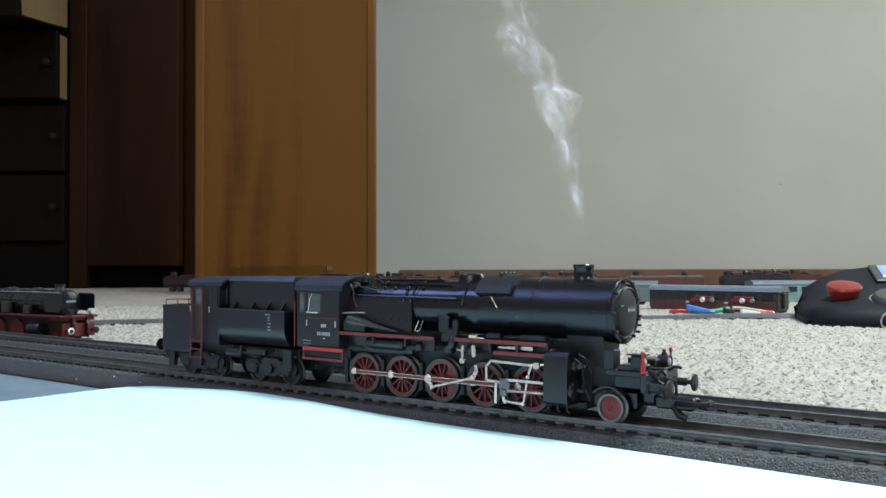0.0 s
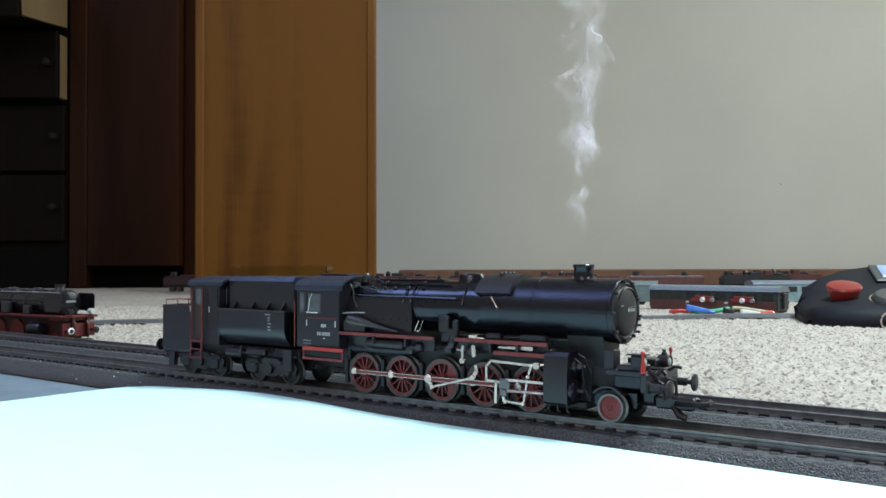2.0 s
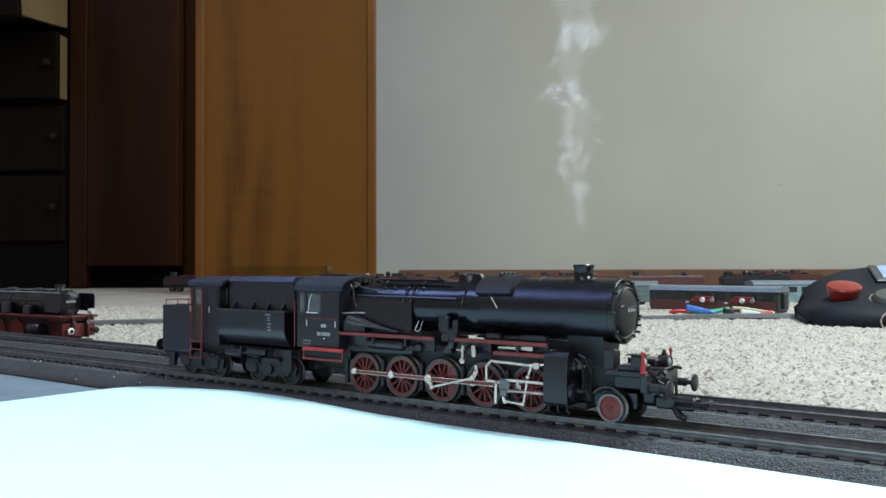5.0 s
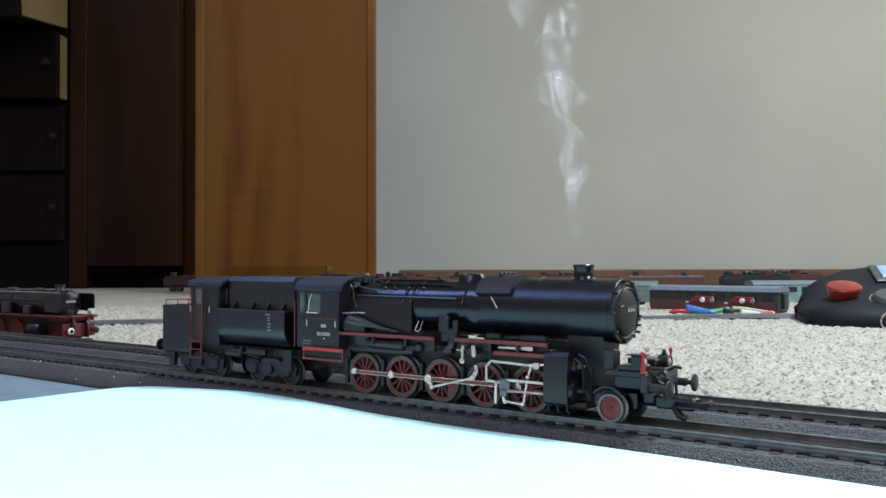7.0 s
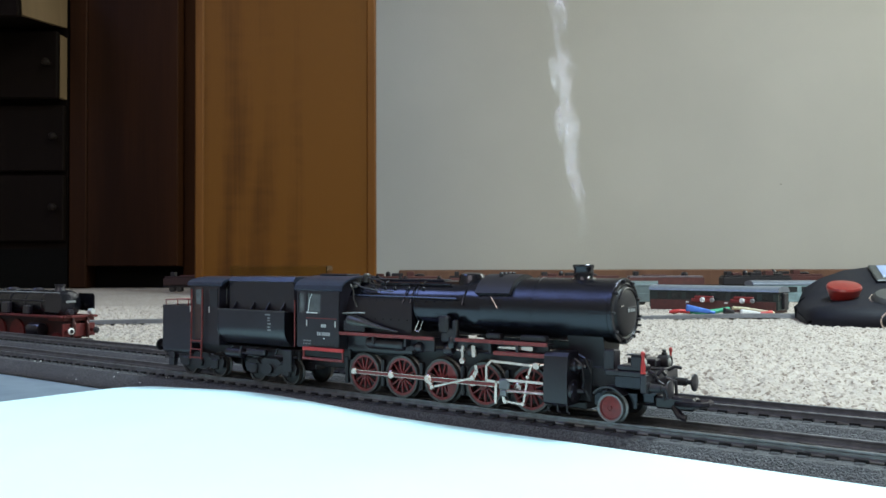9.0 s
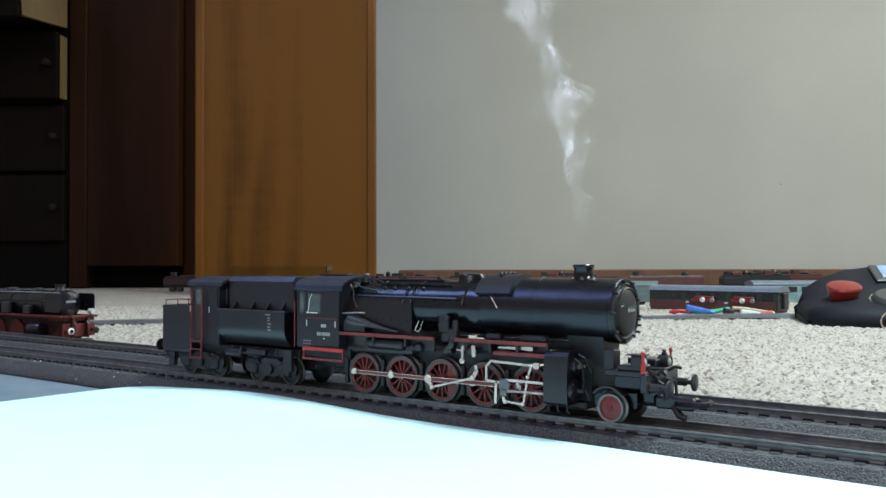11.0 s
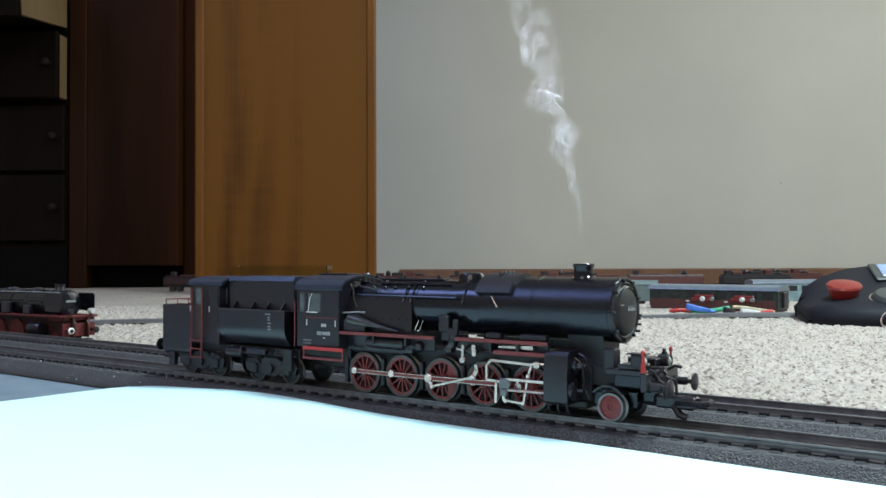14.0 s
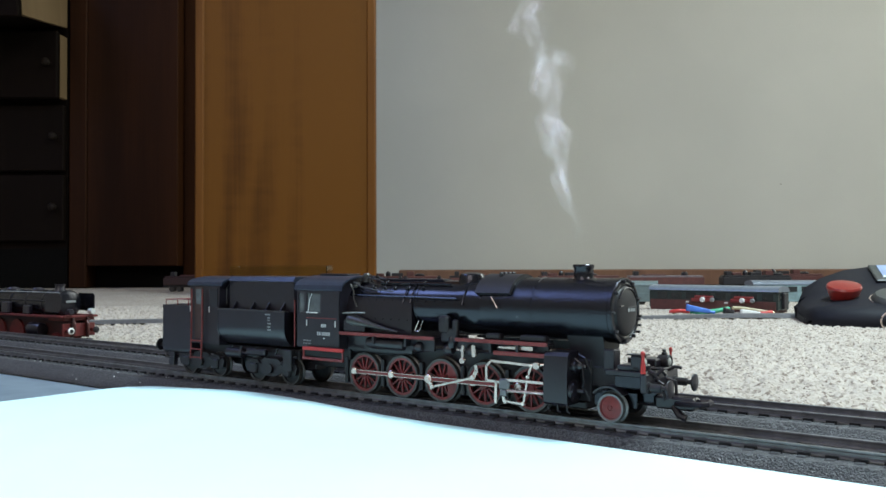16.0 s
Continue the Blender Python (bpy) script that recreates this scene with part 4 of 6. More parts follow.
        box(bm, -26.8, -4.5, s * 16.4 - 0.6, s * 16.4 + 0.6, 12.4, 13.4, 0.2)
        for x in (-26.8, -5.2):
            box(bm, x, x + 0.6, s * 16.4 - 0.3, s * 16.4 + 0.3, 12.4, 17.2, 0.1)
        mmpart("lower_step", bm, M_DULLRED, cab, "dull red lower step")
        bm = bmesh.new()
        tube(bm, [(-33.0, s * 15.2, 36), (-33.0, s * 15.2, 17)], 0.28, 6)
        mmpart("cab_handrail", bm, M_DULLRED, cab, "thin red handrail")
    bm = bmesh.new()
    for s in (-1, 1):
        for z in (18.6, 30.3):
            for k in range(14):
                lathe(bm, [(0.2, -0.12), (0.12, 0.12)], "y", 6, pose(-30.8 + k * 1.7, s * 15.0, z))
    tagged(mmpart("rivet", bm, M_GREYBLACK, cab), "", "", "", "stuff")
    yn = -14.98
    bars("print", M_THINPRINT, cab, -18.0, yn, 25.5, (0.75, 0.75, 0.75), 1.25, 0.2, "small white print")
    bars("print", M_THINPRINT, cab, -20.2, yn, 22.2, (0.7, 0.7, 0.22, 0.7, 0.7, 0.7, 0.7), 1.4, 0.42, "small white print")
    bars("print", M_WHITE, cab, -17.0, yn, 20.9, (0.9,), 0.35)
    bars("print", M_GREYPRINT, cab, -28.0, yn, 19.6, (1.2, 1.4, 0.8), 0.5)
    bars("print", M_GREYPRINT, cab, -28.0, yn, 18.4, (0.8, 1.2, 1.6), 0.5)
    # front end: beam, platform, lamps, buffers, coupling
    mmbox("front_platform", M_BLACK, L, (105, 119, -11.5, 11.5, 15.2, 17.0), "", 0.3)
    mmbox("buffer_beam", M_GREYBLACK, L, (117.6, 119.6, -12.6, 12.6, 10.6, 16.4), "dull black buffer beam", 0.3)
    for d in ((103.5, 107.5, -9.5, -5, 16, 23.2), (109, 117, -11, -3, 17, 18.8), (106, 116, 3, 11, 17, 19.6)):
        mmbox("platform_box", M_GREYBLACK, L, d, "", 0.4)
    for y in (-9.9, 9.9):
        mmbox("platform_bracket", M_BOILER, L, (108, 118, y - 0.6, y + 0.6, 11.6, 15.4), "", 0.2)
    for p in ([(118.5, -8, 17.2), (120.4, -8.4, 16.6), (121.6, -8, 14.4)], [(117.5, -4, 17.6), (120, -3, 17.4), (121.6, -2, 15.5)],
              [(119.5, 3, 14), (122.6, 3.4, 13), (122.8, 3.6, 8.5)], [(119.5, -5, 14), (122.2, -5.4, 13), (122.6, -5.6, 8.0)],
              [(119.5, -7, 15), (121.5, -7.4, 16.5), (122.4, -6, 18)], [(119, 5, 16), (121.5, 5.4, 17.5), (123, 7, 17)]):
        bm = bmesh.new()
        tube(bm, p, 0.55, 8)
        mmpart("brake_hose", bm, M_GREYBLACK, L)
    bm = bmesh.new()
    p = [(105.9 + 6.6 * math.cos(a), 5.2 + 6.6 * math.sin(a)) for a in [radians(38 + 104 * i / 12) for i in range(13)]]
    q = [(105.9 + 6.0 * math.cos(a), 5.2 + 6.0 * math.sin(a)) for a in [radians(142 - 104 * i / 12) for i in range(13)]]
    for y in (-11.6, 6.6):
        extrude_y(bm, p + q, y, y + 5)
    mmpart("wheel_guard", bm, M_GREYBLACK, L, "arched dull metal wheel guard")
    bm = bmesh.new()
    box(bm, 98, 113, -5.4, -4.2, 4.2, 9.6, 0.4)
    box(bm, 98, 113, 4.2, 5.4, 4.2, 9.6, 0.4)
    box(bm, 108.5, 112, -4.2, 4.2, 5.4, 8.6, 0.4)
    lathe(bm, [(1.1, -7.2), (1.1, 7.2)], "y", 14, pose(105.9, 0, 4.6))
    box(bm, 112, 118, -2.2, 2.2, 6.0, 10.8, 0.5)
    mmpart("pilot_truck", bm, M_BOILER, L)
    for y, bx, top in ((-9.2, M_GREYBLACK, 22.4), (9.2, M_FRAME, 22.0)):
        bm = bmesh.new()
        if y < 0:
            box(bm, 113.6, 117.6, y - 1.8, y + 1.8, 17.0, 22.0, 0.4)
            box(bm, 112.6, 118.4, y - 2.3, y + 2.3, 22.0, 22.4, 0.1)
        else:
            lathe(bm, [(2.0, 114.4), (2.4, 114.8), (2.4, 118.0), (2.1, 118.4), (1.6, 118.0)], "x", 20, pose(0, y, 18.4))
            lathe(bm, [(1.6, 15.5), (1.2, 16), (1.2, 17)], "z", 12, pose(116.3, y, 0))
            lathe(bm, [(0.9, 20.2), (0.9, 21.4), (0.5, 21.6), (0.7, 22.2), (0.3, 22.5)], "z", 10, pose(116.3, y, 0))
        lm = mmpart("front_lamp", bm, bx, L, "small dark front lamp")
        bm = bmesh.new()
        lathe(bm, [(0.05, 0.5), (0.8, 0.35), (1.4, 0.0), (1.4, -0.3)], "x", 18, pose(117.8 if y < 0 else 118.2, y, 19.8 if y < 0 else 18.4))
        mmpart("lens", bm, M_LENS, lm, "pale lamp lens")
        bm = bmesh.new()
        if y < 0:
            lathe(bm, [(0.85, 16.6), (0.75, 18.6), (0.5, 21.0), (0.45, 22.0), (0.75, 22.5), (0.7, 23.2), (0.3, 23.6)], "z", 10, pose(118.2, -11.6, 0))
        else:
            lathe(bm, [(0.4, 15), (0.4, 21.4), (0.6, 21.7), (0.6, 22.6), (0.3, 23.0)], "z", 10, pose(117.4, 11.9, 0))
        mmpart("red_marker", bm, M_BRIGHTRED, L, "red upright marker")
    for y in (-10.1, 10.1):
        buffer(L, 119.4, y, 12.2, 1, M_FRAME, M_GREYBLACK)
    bm = bmesh.new()
    tube(bm, [(112, 0, 6.6), (124, 0, 6.4)], 1.6, 10)
    box(bm, 118, 131, -2.8, 2.8, 4.8, 8.8, 0.7)
    tube(bm, [(125, -2.2, 6.8), (129, -3.8, 7.2), (133.5, -4.0, 7.3), (134.8, -2.0, 7.3), (134.8, 2.0, 7.3), (133.5, 4.0, 7.3), (129, 3.8, 7.2), (125, 2.2, 6.8)], 0.95, 8)
    box(bm, 126, 131, -1.2, 1.2, 6.4, 8.8, 0.4)
    tube(bm, [(124, -1.8, 6), (126.5, -2.8, 3.2), (128.5, -2.8, 2.6)], 1.2, 8)
    mmpart("coupling", bm, M_GREYBLACK, L, "dull metal loop coupling")
    return L


def tender():
    T = thing("tender", TRACK, "dull black tub tender with a guard cabin and red ladders", "model tender")
    # tub: round-bottomed tank
    def tub_profile(half, z_top, z_bot, flat):
        n = 10
        r = half - flat
        near = [(-half, z_top)] + [(-flat - r * math.cos(a), z_bot + r * 1.0 - r * math.sin(a)) for a in [math.pi / 2 * i / n for i in range(n + 1)]]
        return near + [(-y, z) for y, z in reversed(near)]
    bm = bmesh.new()
    extrude_x(bm, tub_profile(15.0, 30.8, 15.4, 6.5), -82.6, -39.3)
    tub = mmpart("water_tub", bm, M_GREYBLACK, T, "round-bottomed dull black water tub", None, 30)
    # lighter metal puts the highlight along the tub's top edge into the rim
    bm = bmesh.new()
    for s in (-1, 1):
        box(bm, -82.6, -39.3, s * 14.6 - 0.5, s * 14.6 + 0.5, 30.6, 31.3, 0.15)
    mmpart("tub_rim", bm, M_TYRE, tub, "rim of the tub with its highlight in the metal colour")
    bm = bmesh.new()
    for x in (-82.8, -40.1):
        extrude_x(bm, [(y * 1.01, z - 0.1) for y, z in tub_profile(15.0, 30.8, 15.4, 6.5)], x, x + 0.8)
    mmpart("tub_end", bm, M_BLACK, tub)
    bm = bmesh.new()
    extrude_x(bm, [(-11.4, 30.5), (-11.4, 43.5), (-10.4, 45.0), (10.4, 45.0), (11.4, 43.5), (11.4, 30.5)], -78.5, -37.5)
    mmpart("coal_box", bm, M_BLACK, T, "upright black coal box")
    bm = bmesh.new()
    extrude_x(bm, [(-11.9, 43.4), (-10.6, 45.3), (10.6, 45.3), (11.9, 43.4), (11.0, 43.0), (-11.0, 43.0)], -78.6, -37.4)
    mmpart("coal_box_cover", bm, M_SHEENROOF, T, "dark cover edge with the blue sheen in its colour")
    for x in (-74, -62, -52.5, -43):
        for s in (-1, 1):
            bm = bmesh.new()
            extrude_x(bm, [(s * 14.2, 31.2), (s * 11.3, 34.8), (s * 11.3, 31.2)], x, x + 0.4)
            mmpart("gusset", bm, M_GREYBLACK, T)
    bm = bmesh.new()
    tube(bm, [(-79.3, -12.2, 33), (-79.6, -12.2, 40), (-77, -12.2, 43)], 0.22, 6)
    mmpart("grab_rail", bm, M_TYRE, T)
    # guard cabin
    bm = bmesh.new()
    p = [(-14.0, 15)] + [(-14.0, 41.5)] + arch(14.0, 41.5, 44.6)[1:-1] + [(14.0, 41.5), (14.0, 15)]
    extrude_x(bm, p, -103, -82.5)
    cabin = mmpart("guard_cabin", bm, M_GREYBLACK, T, "dull black guard cabin")
    bm = bmesh.new()
    roof_shell(bm, 14.9, 41.6, 45.2, -104.2, -80.2)
    mmpart("cabin_roof", bm, M_SHEENROOF, cabin, "curved dark roof with the blue sheen in its colour")
    for s in (-1, 1):
        bm = bmesh.new()
        box(bm, -99.5, -93.6, s * 14.05 - 0.2, s * 14.05 + 0.2, 17, 40.6, 0.1)
        dr = mmpart("cabin_door", bm, M_DOOR, cabin, "brownish black cabin door")
        bm = bmesh.new()
        box(bm, -98.4, -94.6, s * 14.3 - 0.1, s * 14.3 + 0.1, 32.8, 39.4)
        mmpart("door_window", bm, M_PANE, dr, "small dusty window")
        bm = bmesh.new()
        box(bm, -88.8, -83.4, s * 14.05 - 0.2, s * 14.05 + 0.2, 31.8, 40)
        mmpart("cabin_window", bm, M_FRAME, cabin)
        for x in (-100.4, -92.8):
            bm = bmesh.new()
            tube(bm, [(x, s * 15.2, 39.5), (x, s * 15.4, 20), (x, s * 15.9, 8.0)], 0.36, 7)
            mmpart("handrail", bm, M_DULLRED, cabin, "thin red upright handrail")
        bm = bmesh.new()
        for z in (8.6, 12.4, 16.2):
            box(bm, -100.4, -92.8, s * 15.4 - 0.7, s * 15.4 + 0.7, z - 0.25, z + 0.25)
        mmpart("ladder_step", bm, M_DULLRED, cabin, "red ladder steps")
        bm = bmesh.new()
        for x, z in ((-88.6, 30.4), (-82.9, 28.6), (-102.2, 30.4)):
            tube(bm, [(x, s * 14.7, z + 1.3), (x, s * 14.7, z - 1.3)], 0.22, 6)
        mmpart("grab_rail", bm, M_WHITE, cabin)
        # rear tank
    bm = bmesh.new()
    extrude_x(bm, tub_profile(14.0, 31.8, 9.0, 11), -123.8, -103.2)
    rt = mmpart("rear_tank", bm, M_GREYBLACK, T, "plain dull black rear tank", None, 30)
    bm = bmesh.new()
    for s in (-1, 1):
        tube(bm, [(-122, s * 13.4, 31.6), (-122, s * 13.6, 34.2), (-113, s * 13.6, 34.6), (-103.2, s * 13.6, 34.6)], 0.3, 6)
        for x in (-113, -105):
            tube(bm, [(x, s * 13.6, 31.4), (x, s * 13.6, 34.5)], 0.26, 6)
    tube(bm, [(-122, -13.6, 34.2), (-122, 13.6, 34.2)], 0.3, 6)
    mmpart("top_railing", bm, M_DULLRED, rt, "thin red railing round the tank top")
    # lettering as plain strokes
    yn = -15.06
    bm = bmesh.new()
    for z, w in ((29.2, 3.2), (27.8, 1.4), (26.8, 1.2), (25.4, 2.0), (24.0, 1.6), (22.8, 2.0)):
        box(bm, -51.2 + (1.6 if z < 29 else 0), -51.2 + (1.6 if z < 29 else 0) + w, yn - 0.06, yn + 0.1, z, z + 0.55)
    mmpart("print", bm, M_GREYPRINT, T, "small grey print", None, None)
    bm = bmesh.new()
    box(bm, -80.8, -77.6, -14.1, -13.5, 20.4, 21.8, 0.1)
    mmpart("print", bm, M_WHITE, T, "small white label", None, None)
    # chassis and bogies
    mmbox("underframe", M_FRAME, T, (-121, -37, -9, 9, 10, 14.8), "", 0.4)
    mmbox("beam", M_FRAME, T, (-123.4, -121.4, -12.6, 12.6, 9.0, 16.0), "", 0.3)
    for x in (-112, -76, -70, -60, -47, -40):
        bm = bmesh.new()
        tube(bm, [(x, -11.6, 15), (x - 1, -12.0, 12.2), (x + 5, -12.0, 12.0)], 0.5, 7)
        mmpart("water_pipe", bm, M_GREYBLACK, T)
    bm = bmesh.new()
    lathe(bm, [(1.8, -80), (2.2, -79.5), (2.2, -70), (1.8, -69.5)], "x", 14, pose(0, -11, 11.8))
    mmpart("brake_cylinder", bm, M_GREYBLACK, T)
    mmbox("valve_box", M_GREYBLACK, T, (-66, -54, -13, -10.5, 11.5, 14.2), "", 0.5)
    mmbox("step_hanger", M_GREYBLACK, T, (-120, -116, -13.5, -11, 3.5, 10), "", 0.3)
    mmbox("rear_step", M_GREYBLACK, T, (-122, -115, -14.2, -11.5, 6.8, 7.4), "", 0.1)
    mmbox("front_hanger", M_FRAME, T, (-42, -37, -13.5, -10.5, 6, 15), "", 0.3)
    for cx in (-51.0, -97.5):
        bg = new("bogie")
        bg.parent = T
        for s in (-1, 1):
            bm = bmesh.new()
            extrude_y(bm, [(cx - 16, 7.4), (cx - 15, 9.4), (cx - 6, 9.6), (cx - 4, 10.8), (cx + 4, 10.8), (cx + 6, 9.6), (cx + 15, 9.4), (cx + 16, 7.4), (cx + 15, 4.6), (cx + 6, 4.6), (cx + 3, 3.2), (cx - 3, 3.2), (cx - 6, 4.6), (cx - 15, 4.6)], s * 11.4 - 0.7, s * 11.4 + 0.7)
            for dx in (-10.3, 10.3):
                box(bm, cx + dx - 2.3, cx + dx + 2.3, s * 12.4 - 0.9, s * 12.4 + 0.9, 3.8, 8.2, 0.5)
                for k in range(4):
                    box(bm, cx + dx - 4.5 + k * 0.5, cx + dx + 4.5 - k * 0.5, s * 12.4 - 0.5, s * 12.4 + 0.5, 8.3 + k * 0.45, 8.6 + k * 0.45)
            lathe(bm, [(1.9, -1.2), (1.9, 1.2)], "y", 14, pose(cx, s * 12.0, 6.4))
            mmpart("bogie_frame", bm, M_FRAME, bg)
        put_wheels(bg, "bogie_wheel", disc_wheel_mesh(5.6), (cx - 10.3, cx + 10.3), 5.6, 8.0, M_TYRE, M_FRAME)
    for y in (-10.1, 10.1):
        buffer(T, -123.6, y, 12.4, -1, M_FRAME, M_FRAME)
    bm = bmesh.new()
    tube(bm, [(-121, 0, 6.6), (-130, 0, 6.4)], 1.3, 8)
    tube(bm, [(-128, -2, 6.6), (-134, -4.2, 7.0), (-136, 0, 7.0), (-134, 4.2, 7.0), (-128, 2, 6.6)], 0.6, 8)
    mmpart("coupling", bm, M_GREYBLACK, T)
    bm = bmesh.new()
    box(bm, -38.6, -33, -3, 3, 6, 9, 0.5)
    mmpart("drawbar", bm, M_FRAME, T)
    return T


M_PANE = mat("dusty_pane", (0.10, 0.11, 0.11), 0.25, color2=(0.07, 0.075, 0.08), scale=300)
M_DOOR = mat("brown_black_door", (0.045, 0.020, 0.016), 0.5, scale=200)
M_LENS = mat("pale_lens", (0.55, 0.55, 0.52), 0.12, coat=0.5)
locomotive()
tender()

# ---- the pile of the carpet beyond the tracks ----


def carpet_pile():
    x0, x1, y0, y1, st = -0.62, 0.78, 0.34, 1.22, 0.0018
    xs, ys = np.arange(x0, x1, st), np.arange(y0, y1, st)
    X, Y = np.meshgrid(xs, ys, indexing="ij")
    cell = 0.0042
    rng = np.random.RandomState(4)
    gx, gy = np.floor((X - x0) / cell).astype(int), np.floor((Y - y0) / cell).astype(int)
    n0, n1 = gx.max() + 3, gy.max() + 3
    jx, jy, hh = rng.rand(n0, n1), rng.rand(n0, n1), 0.6 + 0.4 * rng.rand(n0, n1)
    best, top = np.full(X.shape, 9.0), np.zeros(X.shape)
    for dx in (-1, 0, 1):
        for dy in (-1, 0, 1):
            i, j = np.clip(gx + dx, 0, n0 - 1), np.clip(gy + dy, 0, n1 - 1)
            d = np.hypot((X - x0) / cell - (i + jx[i, j]), (Y - y0) / cell - (j + jy[i, j]))
            near = d < best
            best, top = np.where(near, d, best), np.where(near, hh[i, j], top)
    Z = 0.0065 * top * np.sqrt(np.clip(1 - (best / 0.85) ** 2, 0, 1)) - 0.0006
    edge = np.minimum.reduce([X - x0, x1 - X, Y - y0, y1 - Y])
    Z = np.where(edge < 0.03, Z - (0.03 - edge) * 0.12, Z)
    inv = TRACK.inverted()
    far = inv[1][0] * X + inv[1][1] * Y + inv[1][3]
    keep = far > 0.0725
    idx = -np.ones(X.shape, int)
    idx[keep] = np.arange(keep.sum())
    q = np.stack([idx[:-1, :-1], idx[1:, :-1], idx[1:, 1:], idx[:-1, 1:]], -1).reshape(-1, 4)
    q = q[(q >= 0).all(1)]
    me = bpy.data.meshes.new("carpet_pile")
    me.from_pydata(np.stack([X[keep], Y[keep], Z[keep]], 1).tolist(), [], q.tolist())
    me.polygons.foreach_set("use_smooth", np.ones(len(me.polygons), bool))
    me.materials.append(M_CARPET)
    tagged(new("carpet_pile", me), "looped pale beige carpet pile with brown flecks", "carpet", "", "stuff")


carpet_pile()

# ---- other models and gear on the carpet ----
M_CTRL = mat("charcoal_plastic", (0.0090, 0.0092, 0.0138), 0.6, color2=(0.0075, 0.0077, 0.0118), spec=0.2, scale=600, bump=0.00006)
M_CTRL_TOP = mat("grey_face_plate", (0.046, 0.047, 0.043), 0.5, color2=(0.040, 0.041, 0.037), scale=300)
M_BTN = mat("red_button", (0.225, 0.018, 0.013), 0.3, color2=(0.19, 0.015, 0.012), scale=200, coat=0.2)
M_SCREEN = mat("blue_grey_screen", (0.30, 0.38, 0.55), 0.15, scale=20)
M_COACHROOF = mat("silver_grey_roof", (0.135, 0.155, 0.185), 0.28, color2=(0.105, 0.12, 0.145), scale=200)
M_GREEN = mat("bottle_green", (0.015, 0.026, 0.025), 0.4, scale=200)
M_OXIDE = mat("oxide_red", (0.085, 0.024, 0.021), 0.5, color2=(0.065, 0.019, 0.017), scale=200)
M_TEAL = mat("pale_teal_paint", (0.22, 0.31, 0.32), 0.4, scale=200)
M_GREYTEAL = mat("grey_teal_paint", (0.115, 0.150, 0.150), 0.4, color2=(0.095, 0.125, 0.125), scale=200)
M_MAUVE = mat("dull_mauve_deck", (0.17, 0.14, 0.15), 0.6, scale=100)
M_BLUE = mat("blue_insulation", (0.06, 0.18, 0.60), 0.4, scale=100)
M_GREENW = mat("green_insulation", (0.03, 0.30, 0.17), 0.4, scale=100)
M_YELLOW = mat("cream_insulation", (0.60, 0.52, 0.34), 0.5, scale=100)
M_DARKPANE = mat("dark_window", (0.018, 0.020, 0.022), 0.2, scale=200)
M_CABLE = mat("grey_flat_cable", (0.105, 0.10, 0.105), 0.8, scale=80)


